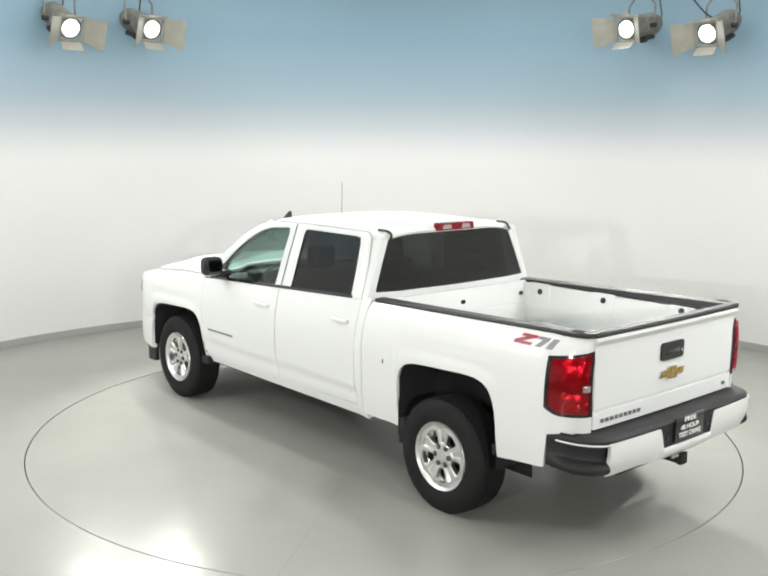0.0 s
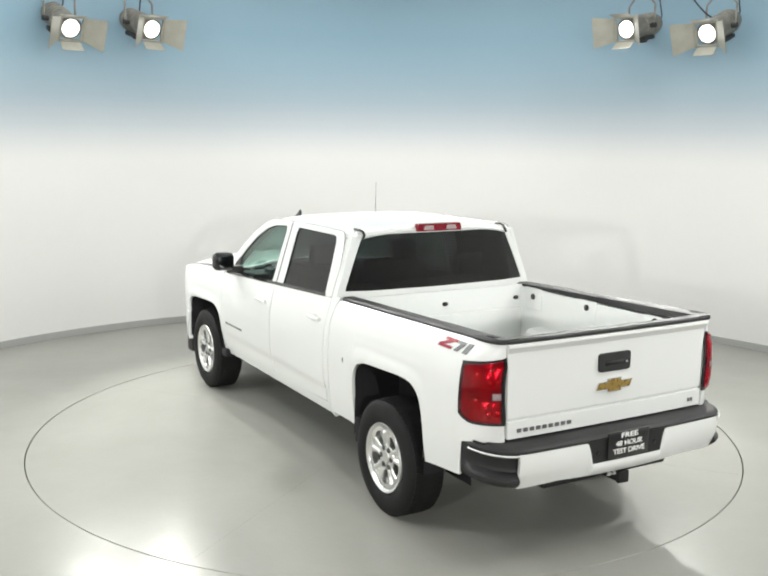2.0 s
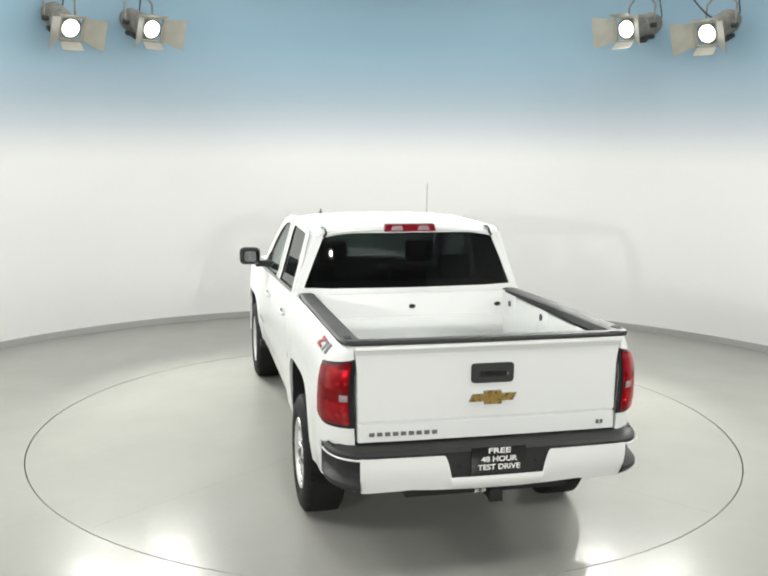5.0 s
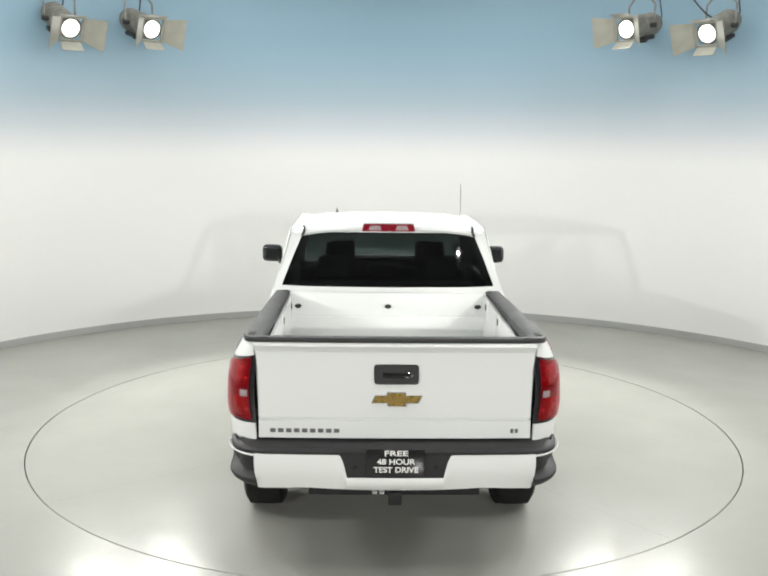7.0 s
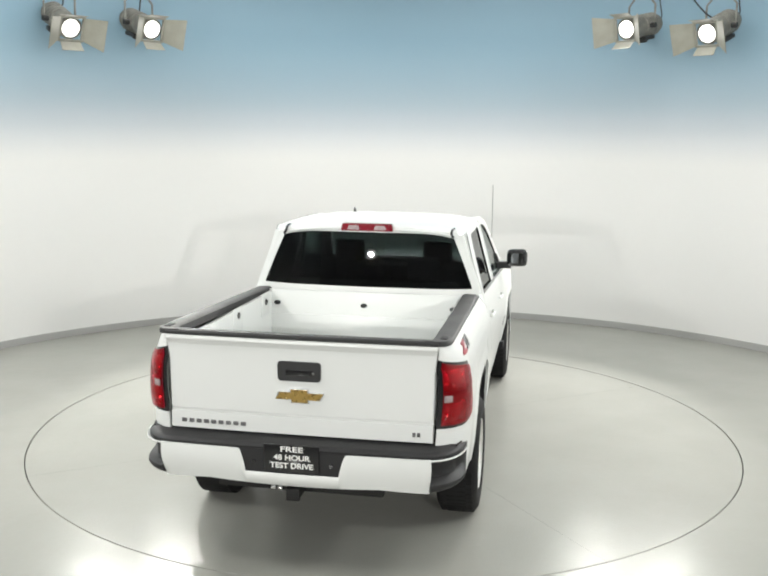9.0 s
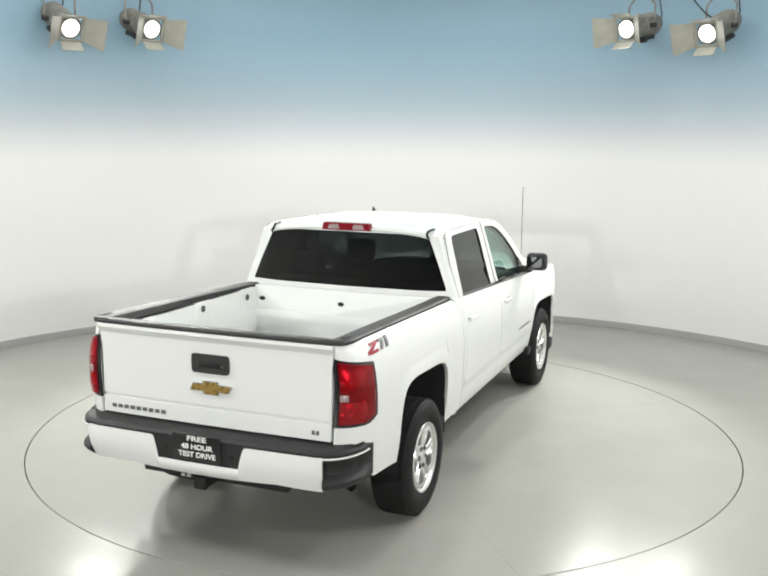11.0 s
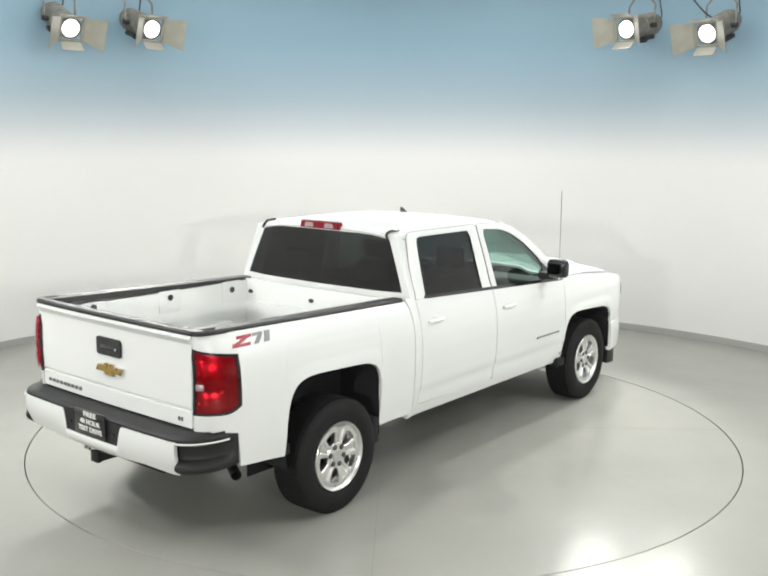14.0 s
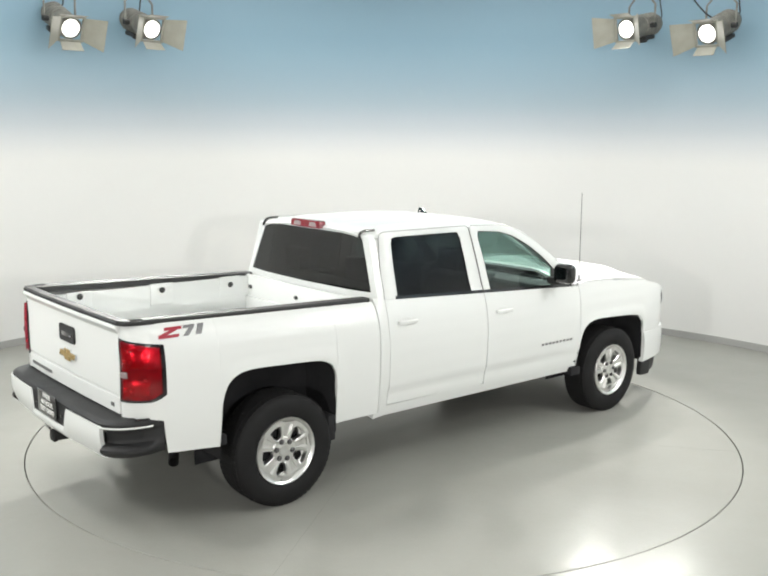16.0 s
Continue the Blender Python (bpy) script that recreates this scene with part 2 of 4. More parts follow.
def rounded(pts, r, n=4):
    """A closed 2D outline with its corners rounded off by radius r."""
    out = []
    k = len(pts)
    for i in range(k):
        p, a, b = Vector(pts[i]), Vector(pts[i - 1]), Vector(pts[(i + 1) % k])
        da, db = (a - p), (b - p)
        ra, rb = min(r, da.length * 0.45), min(r, db.length * 0.45)
        A, B = p + da.normalized() * ra, p + db.normalized() * rb
        for j in range(n + 1):
            t = j / n
            out.append((1 - t) ** 2 * A + 2 * t * (1 - t) * p + t * t * B)
    return out

# ------------------------------------------------------------ the room
TABLE_R = 2.982


def ring_sheet(bm, r0, r1, z, n=160):
    rows = []
    for r in (r0, r1):
        rows.append([bm.verts.new((r * math.cos(2 * math.pi * k / n), r * math.sin(2 * math.pi * k / n), z)) for k in range(n)])
    grid_faces(bm, rows, closed_v=True)
    return rows


def build_floor():
    bm = bmesh.new()
    n = 160
    rings = ring_sheet(bm, TABLE_R + 0.009, 16.0, 0.0, n)
    low = [bm.verts.new((v.co.x, v.co.y, -0.12)) for v in rings[0]]
    grid_faces(bm, [rings[0], low], closed_v=True)
    fl = part("floor", bm, FLOOR)
    tagged(fl, "glossy pale grey epoxy studio floor round the turntable", "floor", kind="structure")
    bm = bmesh.new()
    ring_sheet(bm, TABLE_R - 0.05, TABLE_R + 0.05, -0.1, n)
    tagged(part("floor_joint", bm, JOINT), "dark narrow gap round the turntable", "joint", kind="structure")


def wall_path():
    """The room's plan: a round back, straight sides and a straight end behind the camera."""
    p = [(0.11 + ROOM_R * math.cos(radians(a)), ROOM_Y + ROOM_R * math.sin(radians(a))) for a in np.linspace(0, 180, 73)]
    return [(0.11 + ROOM_R, -11.0)] + p + [(0.11 - ROOM_R, -11.0)]


def build_walls():
    path = wall_path()

    def strip(offset, z0, z1, thick, pts):
        bm = bmesh.new()
        rows = []
        for o, z in ((offset, z0), (offset, z1), (offset + thick, z1), (offset + thick, z0)):
            row = []
            for i, (x, y) in enumerate(pts):
                a, b = Vector(pts[max(i - 1, 0)]), Vector(pts[min(i + 1, len(pts) - 1)])
                t = (b - a).normalized()
                row.append(bm.verts.new((x + t.y * o, y - t.x * o, z)))
            rows.append(row)
        grid_faces(bm, rows, closed_u=True)
        capped(bm, list(zip(*rows)))
        return bm

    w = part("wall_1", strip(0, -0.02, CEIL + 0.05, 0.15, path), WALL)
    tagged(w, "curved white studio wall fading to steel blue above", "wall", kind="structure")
    # unseen end wall, added to give the truck's glass something to reflect
    back = [(0.11 - ROOM_R, -11.0), (0.11 + ROOM_R, -11.0)]
    w = part("wall_2", strip(0, -0.02, CEIL + 0.05, 0.15, back), UNSEEN_WALL)
    tagged(w, "plain grey wall added unseen behind the camera for reflections", "wall", kind="structure")
    b = part("baseboard", strip(-0.012, 0.002, 0.085, 0.010, path), BASE)
    tagged(b, "low grey vinyl baseboard along the curved wall", "baseboard", kind="structure")
    bm = bmesh.new()
    box(bm, -6.3, 6.6, -11.3, 6.2, CEIL, CEIL + 0.15)
    tagged(part("ceiling", bm, CEILING), "plain white studio ceiling", "ceiling", kind="structure")


def build_turntable():
    t = new("turntable")
    tagged(t, "round grey epoxy turntable flush with the floor", "turntable")
    bm = bmesh.new()
    n = 160
    rows = [[bm.verts.new((r * math.cos(2 * math.pi * k / n), r * math.sin(2 * math.pi * k / n), z)) for k in range(n)]
            for r, z in ((TABLE_R, -0.09), (TABLE_R, -0.003), (TABLE_R - 0.003, 0.0))]
    grid_faces(bm, rows, closed_v=True)
    bm.faces.new(rows[-1])
    part("disc", bm, DECK, t)
    # hairline joints between the deck's four plates
    for k in range(4):
        bm = bmesh.new()
        box(bm, 1.1, 2.965, -0.0014, 0.0014, -0.01, 0.0004)
        o = part("deck_seam", bm, SEAM, t)
        o.rotation_euler = (0, 0, radians(36.6 + 90.4 * k))
    return t


build_floor()
build_walls()
TABLE = build_turntable()


# housing and tubes for the added fill strips, all out of view
def fill_fixture():
    f = new("added_fill_strip")
    tagged(f, "long white fill strip added out of view under the ceiling, switched on", "ceiling light", "strip lights round the ceiling")
    bm = bmesh.new()
    box(bm, -0.9, 0.9, -0.11, 0.11, -0.06, 0.0, 0.01)
    part("housing", bm, CEILING, f)
    for y in (-0.05, 0.05):
        bm = bmesh.new()
        tube(bm, [(-0.85, y, -0.075), (0.85, y, -0.075)], 0.013)
        part("tube", bm, FILL_TUBE_GLOW, f)
    return f


first = None
for a, r, w in FILL_STRIPS:
    m = pose(0.0 + r * math.cos(radians(a)), ROOM_Y + r * math.sin(radians(a)), CEIL, 0, 0, a + 90)
    if first is None:
        first = fill_fixture()
        first.matrix_world = m
    else:
        copy_thing(first, m)

# ------------------------------------------------------------ the pickup truck
# built with x forward from the rear axle, y to its left, z up; OFF shifts it onto the turntable's axis
OFF = Vector((-1.694, -0.001, 0))
TRUCK = new("pickup_truck")
tagged(TRUCK, "white crew-cab pickup truck with short open bed, parked on the turntable", "pickup truck")


def tp(name, bm, mat, label="", angle=32):
    ob = part(name, bm, mat, TRUCK, label, angle)
    ob.location = OFF
    return ob


CAB_Z = [0.44, 0.50, 0.56, 0.650, 0.672, 0.80, 0.95, 1.06, 1.16, 1.24, 1.30, 1.35, 1.80, 1.86]
CAB_Y = [0.905, 0.925, 0.938, 0.945, 0.962, 0.972, 0.975, 0.968, 0.952, 0.932, 0.912, 0.895, 0.775, 0.75]
BED_Z = [0.50, 0.56, 0.70, 0.90, 1.05, 1.16, 1.24, 1.30, 1.35, 1.385, 1.405]
BED_Y = [0.93, 0.948, 0.968, 0.980, 0.982, 0.975, 0.962, 0.943, 0.918, 0.893, 0.868]
# middle, half width, base, height, roundness behind and ahead
R_ARCH = (-0.035, 0.468, 0.50, 0.512, 4.8, 6.5)
F_ARCH = (3.640, 0.482, 0.46, 0.445, 4.6, 6.5)


def arch_z(x, a):
    u = min(1.0, abs(x - a[0]) / a[1])
    q = a[4] if x < a[0] else a[5]
    return a[2] + (a[3] - 0.05 * (x - a[0])) * (1 - u ** q) ** (1 / q)


def flare(x, z, a):
    u, v = abs(x - a[0]) / a[1], max(0.0, z - a[2]) / a[3]
    q = a[4] if x < a[0] else a[5]
    rho = (u ** q + v ** q) ** (1 / q)
    return 0.011 * max(0.0, 1 - abs(rho - 1.03) / 0.13) ** 0.7


def side_y(x, z):
    """Half width of the body at x and z."""
    y = np.interp(z, CAB_Z, CAB_Y)
    if x < 0.86:
        y = np.interp(z + 0.01 - rail(x), BED_Z, BED_Y) + flare(x, z, R_ARCH)
        if x < -0.80:
            u = min(1.0, (-0.80 - x) / 0.302)
            y -= float(np.interp(z, [0.95, 1.265, 1.38], [0.188, 0.163, 0.092])) * (1 - math.sqrt(max(0, 1 - u * u)))
    elif x < 1.06:
        y -= float(np.interp(z, [1.40, 1.58, 1.80], [0.0, 0.020, 0.030])) * min(1.0, (1.06 - x) / 0.126) ** 2
    if x > 2.9:
        y += flare(x, z, F_ARCH) + 0.006 * min(1, (x - 2.9) / 0.4)
    if x > 4.05:
        u = min(1.0, (x - 4.05) / 0.66)
        y -= 0.30 * (1 - math.sqrt(max(0, 1 - u * u)))
    return float(y)


def columns(x0, x1, n):
    return list(np.linspace(x0, x1, n))


def side_panel(s, xs, zb, zt, nz, thick=0.018, lift=0.0):
    """A panel of the body side between two lines over the columns xs."""
    pts = []
    for x in xs:
        zs = np.linspace(zb(x), zt(x), nz)
        pts.append([(x, s * (side_y(x, z) + lift), z) for z in zs])
    return shell(pts, thick)


def belt(x):
    return 1.345 - 0.047 * (x - 1.06)


def sheet(outer, inner, s, n=26, thick=0.03, lift=0.0):
    """A frame between two lines on the cab's side."""
    o, i = resample(outer, n), resample(inner, n)
    pts = []
    for k in range(n):
        row = []
        for f in (0, 0.12, 0.5, 0.88, 1):
            x, z = o[k] * (1 - f) + i[k] * f
            row.append((x, s * (side_y(max(x, 0.9), z) + lift - 0.006 * (f == 1 or f == 0)), z))
        pts.append(row)
    return shell(pts, thick)


def rail(x):
    """How far the bed's top edge lies under its rear end; the truck stands nose down."""
    return -0.029 * (x + 1.05)


# --- bed
def bed_sides():
    lo, hi = R_ARCH[0] - R_ARCH[1], R_ARCH[0] + R_ARCH[1]
    a = [lo + (hi - lo) * 0.5 * (1 - math.cos(k * math.pi / 30)) for k in range(31)]
    tail = [-0.80 - 0.3015 * math.sin(k * math.pi / 2 / 14) for k in range(14, -1, -1)]
    xs = tail + columns(-0.76, lo - 0.01, 6) + a + columns(hi + 0.01, 0.826, 8)

    def zb(x):
        if lo < x < hi:
            return arch_z(x, R_ARCH)
        return 0.50 if x > hi else float(np.interp(x, [-0.90, -0.885, lo], [0.79, 0.565, 0.53]))

    for s in (1, -1):
        side = tp("bed_side", side_panel(s, xs, zb, lambda x: 1.388 + rail(x), 22, 0.02), WHITE)
        # inner wall of the bed with its tie-down holes
        y0, y1 = sorted((s * 0.735, s * 0.755))
        bm = bmesh.new()
        box(bm, -1.04, 0.76, y0, y1, 1.03, 1.335)
        part("bed_inner_wall", bm, WHITE, side)
        for x0, x1 in ((-1.04, -0.53), (0.46, 0.76)):
            bm = bmesh.new()
            box(bm, x0, x1, y0, y1, 0.86, 1.03)
            part("bed_inner_wall", bm, WHITE, side)
        for x in (-0.73, -0.05, 0.58):
            bm = bmesh.new()
            box(bm, x - 0.10, x + 0.10, min(s * 0.730, s * 0.74), max(s * 0.730, s * 0.74), 1.17, 1.345, 0.006)
            part("stake_pocket", bm, WHITE, side)
            bm = bmesh.new()
            rows = turned(bm, [(0.024, 0), (0.024, 0.006), (0.016, 0.008)], 20)
            capped(bm, rows)
            bmesh.ops.transform(bm, matrix=Matrix.Translation((x, s * 0.7295 - (0.008 if s > 0 else 0), 1.275 - 0.025 * (x - 0.58))), verts=bm.verts[:])
            part("tie_down_hole", bm, GLOSSY, side)
        # rail cap
        prof = [(0.874, 1.395), (0.878, 1.412), (0.868, 1.424), (0.79, 1.426), (0.765, 1.418), (0.760, 1.375), (0.772, 1.375), (0.780, 1.405)]
        bm = bmesh.new()
        rows = []
        for x, w in ((-1.113, 0.925), (-1.109, 0.945), (-1.098, 0.965), (-1.075, 0.980), (-1.03, 0.994), (-0.95, 1.0), (0.30, 0.995), (0.818, 0.985)):
            rows.append([bm.verts.new((x, s * y * w, z - 0.012 + rail(x))) for y, z in prof])
        grid_faces(bm, rows, closed_v=True)
        capped(bm, rows)
        cap = tp("bed_rail_cap", bm, TRIM, "black ribbed plastic bed rail cap")
        bm = bmesh.new()
        box(bm, -1.04, -0.96, s * 0.825 - 0.02, s * 0.825 + 0.02, 1.408, 1.4165, 0.004)
        part("pocket_plug", bm, LINER, cap)
        # wheel-house tub inside the bed
        pts = []
        for x in [-0.545, -0.54] + list(np.linspace(-0.53, 0.46, 9)) + [0.47, 0.475]:
            u = abs(x + 0.035) / 0.515
            h = 1.045 if u < 0.985 else 0.865
            pts.append([(x, s * y, z) for y, z in ((0.575, 0.86), (0.578, h - 0.03), (0.61, h), (0.736, h))])
        part("wheel_house", shell(pts, 0.006, (0, s * 0.8, 0.7)), WHITE, side)
    # floor, front wall
    bm = bmesh.new()
    box(bm, -1.05, 0.77, -0.575, 0.575, 0.83, 0.86)
    fl = tp("bed_floor", bm, WHITE)
    for s in (1, -1):
        for x0, x1 in ((-1.05, -0.53), (0.46, 0.77)):
            bm = bmesh.new()
            box(bm, x0, x1, min(s * 0.575, s * 0.76), max(s * 0.575, s * 0.76), 0.83, 0.859)
            part("floor_corner", bm, WHITE, fl)
    for k in range(9):
        y = -0.48 + 0.12 * k
        bm = bmesh.new()
        box(bm, -1.03, 0.75, y - 0.03, y + 0.03, 0.858, 0.872, 0.005)
        part("floor_rib", bm, WHITE, fl)
    bm = bmesh.new()
    box(bm, 0.757, 0.785, -0.83, 0.83, 0.85, 1.350, 0.006)
    box(bm, 0.735, 0.765, -0.76, 0.76, 0.85, 1.165, 0.01)
    fw = tp("bed_front_wall", bm, WHITE)
    for y in (-0.69, 0, 0.69):
        bm = bmesh.new()
        rows = turned(bm, [(0.025, 0), (0.025, 0.006), (0.017, 0.008)], 20)
        capped(bm, rows)
        bmesh.ops.transform(bm, matrix=Matrix.Translation((0.757, y, 1.245)) @ Matrix.Diagonal((1, 1.05, 0.68, 1)) @ pose(0, 0, 0, 0, 0, 90), verts=bm.verts[:])
        part("tie_down_hole", bm, GLOSSY, fw)


def tailgate():
    prof = [(-1.065, 1.388), (-1.110, 1.387), (-1.124, 1.378), (-1.126, 1.364), (-1.114, 1.348), (-1.103, 1.328), (-1.100, 1.22), (-1.100, 1.06),
            (-1.101, 0.942), (-1.087, 0.934), (-1.087, 0.926), (-1.103, 0.920), (-1.105, 0.86), (-1.107, 0.822), (-1.055, 0.822)]
    ys = [-0.774, -0.770] + list(np.linspace(-0.74, 0.74, 13)) + [0.770, 0.774]
    bm = bmesh.new()
    rows = []
    for y in ys:
        bow = 0.012 * (1 - (y / 0.77) ** 2)
        e = 0.004 if abs(y) > 0.77 else 0
        rows.append([bm.verts.new((x - bow + e if i not in (0, len(prof) - 1) else x, y * float(np.interp(z, [0.82, 1.24, 1.40], [1.012, 1.018, 1.045])), z)) for i, (x, z) in enumerate(prof)])
    grid_faces(bm, rows)
    top, bot = [r[0] for r in rows], [r[-1] for r in rows]
    grid_faces(bm, [top, bot])
    for r in (rows[0], rows[-1]):
        bm.faces.new(r)
    gate = tp("tailgate", bm, WHITE, angle=24)
    # cap along its top
    bm = bmesh.new()
    rows = []
    for y in np.linspace(-0.806, 0.806, 9):
        bow = 0.012 * (1 - (y / 0.77) ** 2)
        rows.append([bm.verts.new((x - bow, y, z)) for x, z in ((-1.120, 1.386), (-1.121, 1.402), (-1.110, 1.412), (-1.055, 1.412), (-1.042, 1.398), (-1.042, 1.380), (-1.06, 1.386))])
    grid_faces(bm, rows, closed_v=True)
    capped(bm, rows)
    part("tailgate_cap", bm, TRIM, gate, "black plastic cap on the tailgate edge")
    # handle
    o = [(y, z) for y, z in rounded([(-0.132, 1.142), (0.122, 1.142), (0.124, 1.258), (-0.134, 1.258)], 0.022)]
    bm = solid([(-1.125, y, z) for y, z in o], 0.02, (1, 0, 0), 0.003)
    part("tailgate_handle", bm, TRIM, gate, "black plastic tailgate handle")
    bm = bmesh.new()
    box(bm, -1.1275, -1.12, -0.085, 0.075, 1.178, 1.212, 0.003)
    part("handle_grip", bm, GLOSSY, gate)
    bm = bmesh.new()
    rows = turned(bm, [(0.008, 0), (0.008, 0.006)], 14)
    capped(bm, rows)
    bmesh.ops.transform(bm, matrix=pose(-1.133, -0.092, 1.195, 0, 0, -90), verts=bm.verts[:])
    part("lock_cylinder", bm, CHROME, gate)
    # badge: a plain cross bar shape, gold in a silver edge
    def cross(k, grow):
        w, h, wi, hi, sl = 0.140 + grow, 0.019 + grow * 0.7, 0.048 + grow, 0.037 + grow * 0.8, 0.022
        return [(-w, -h), (-wi, -h), (-wi + 0.003, -hi), (wi + 0.003, -hi), (wi, -h), (w - sl, -h), (w, h), (wi, h), (wi - 0.003, hi), (-wi - 0.003, hi), (-wi, h), (-w + sl, h)]
    for grow, x, mat, nm in ((0.006, -1.124, CHROME, "badge_rim"), (0.0, -1.128, GOLD, "badge_face")):
        bm = solid([(x, -y - 0.008, z + 1.055) for y, z in cross(1, grow)], 0.012, (1, 0, 0))
        part(nm, bm, mat, gate)
    # the model and trim names as bars
    def bars(y0, y1, z, n, h, nm):
        w = (y0 - y1) / n
        for k in range(n):
            y = y0 - w * (k + 0.5)
            bm = bmesh.new()
            xf = -1.1095 - 0.012 * (1 - (y / 0.77) ** 2)
            box(bm, xf, xf + 0.008, y - w * 0.34, y + w * 0.34, z - h, z + h, 0.002)
            part(nm, bm, BADGE_GREY, gate)
    bars(0.725, 0.312, 0.866, 9, 0.0118, "name_bar")
    bars(-0.662, -0.715, 0.866, 2, 0.0125, "trim_bar")


def tail_lights():
    for s in (1, -1):
        # sweep over the rear corner: angle 0 is the outer edge
        def spread(a0, a1, z0, z1, lift, na=12, nz=8, thick=0.012, bulge=0.0):
            pts = []
            for k in range(na):
                t = k / (na - 1)
                u = math.sin(a0 + (a1 - a0) * t)
                x = -0.80 - 0.302 * u
                col = []
                for j in range(nz):
                    v = j / (nz - 1)
                    zt = z1(t) if callable(z1) else z1
                    z = z0(t) + (zt - z0(t)) * v
                    y = side_y(max(x, -1.1019), z)
                    c = (x + 0.62, y - 0.58)
                    d = Vector(c).normalized()
                    q = lift + bulge * min(1, 6 * min(t, 1 - t, v, 1 - v))
                    col.append((x + d.x * q, s * (y + d.y * q), z))
                pts.append(col)
            return shell(pts, thick, (-0.6, 0, 1.08))
        A0, A1 = 0.26, 1.555
        corner = lambda t: 0.042 * max(0, 0.30 - t) ** 2 / 0.09
        foot = lambda t: 0.908 + corner(t)
        foot2 = lambda t: 0.926 + corner(t)
        head = lambda t: 1.262 + 0.046 * t
        head2 = lambda t: 1.246 + 0.046 * t
        h = tp("tail_light", spread(A0, A1, foot, head, 0.004), GLOSSY, "red and clear rear lamp in a black surround")
        part("bowl", spread(A0 + 0.10, A1 - 0.17, foot2, head2, 0.006, 16, 12, 0.004), RED_BOWL, h)
        # three chambers pressed into the reflector
        def chamber(a, b, z0, z1, deep, mat, nm, base=0.008):
            pts = []
            for k in range(12):
                t = k / 11
                x = -0.80 - 0.302 * math.sin(a + (b - a) * t)
                col = []
                for j in range(12):
                    v = j / 11
                    z = z0 + (z1 - z0) * v
                    y = side_y(max(x, -1.1019), z)
                    d = Vector((x + 0.62, y - 0.58)).normalized()
                    r2 = min(1.0, (2 * t - 1) ** 2 + (2 * v - 1) ** 2)
                    q = base + deep * (1 - r2) + 0.002 * math.cos(t * 26) * (1 - r2)
                    col.append((x + d.x * q, s * (y + d.y * q), z))
                pts.append(col)
            part(nm, shell(pts, 0.003, (-0.6, 0, 1.08)), mat, h)
        chamber(0.60, 1.37, 1.125, 1.245, 0.010, RED_BRIGHT, "upper_reflector")
        chamber(0.60, 1.37, 0.945, 1.050, 0.010, RED_BRIGHT, "lower_reflector")
        chamber(1.14, 1.39, 1.068, 1.106, 0.003, CLEAR_LENS, "reverse_lens", 0.0265)
        for zc, r, a in ((1.165, 0.020, 1.06), (1.168, 0.015, 1.28), (1.228, 0.011, 1.12), (0.985, 0.017, 1.06), (0.988, 0.015, 1.28), (1.052, 0.010, 0.72), (1.205, 0.009, 0.70)):
            chamber(a - r * 4.2, a + r * 4.2, zc - r, zc + r, 0.014, RED_BULB, "bulb_cup")
        # strip between the chambers, and the clear outer lens
        part("dividing_bar", spread(A0 + 0.12, 1.06, lambda t: 1.072, 1.088, 0.011, 8, 3, 0.004), RED_BOWL, h)
        ln = part("lens", spread(A0 + 0.06, A1 - 0.14, foot2, head2, 0.019, 16, 12, 0.002, 0.007), RED_GLASS, h)
        ln.visible_shadow = False


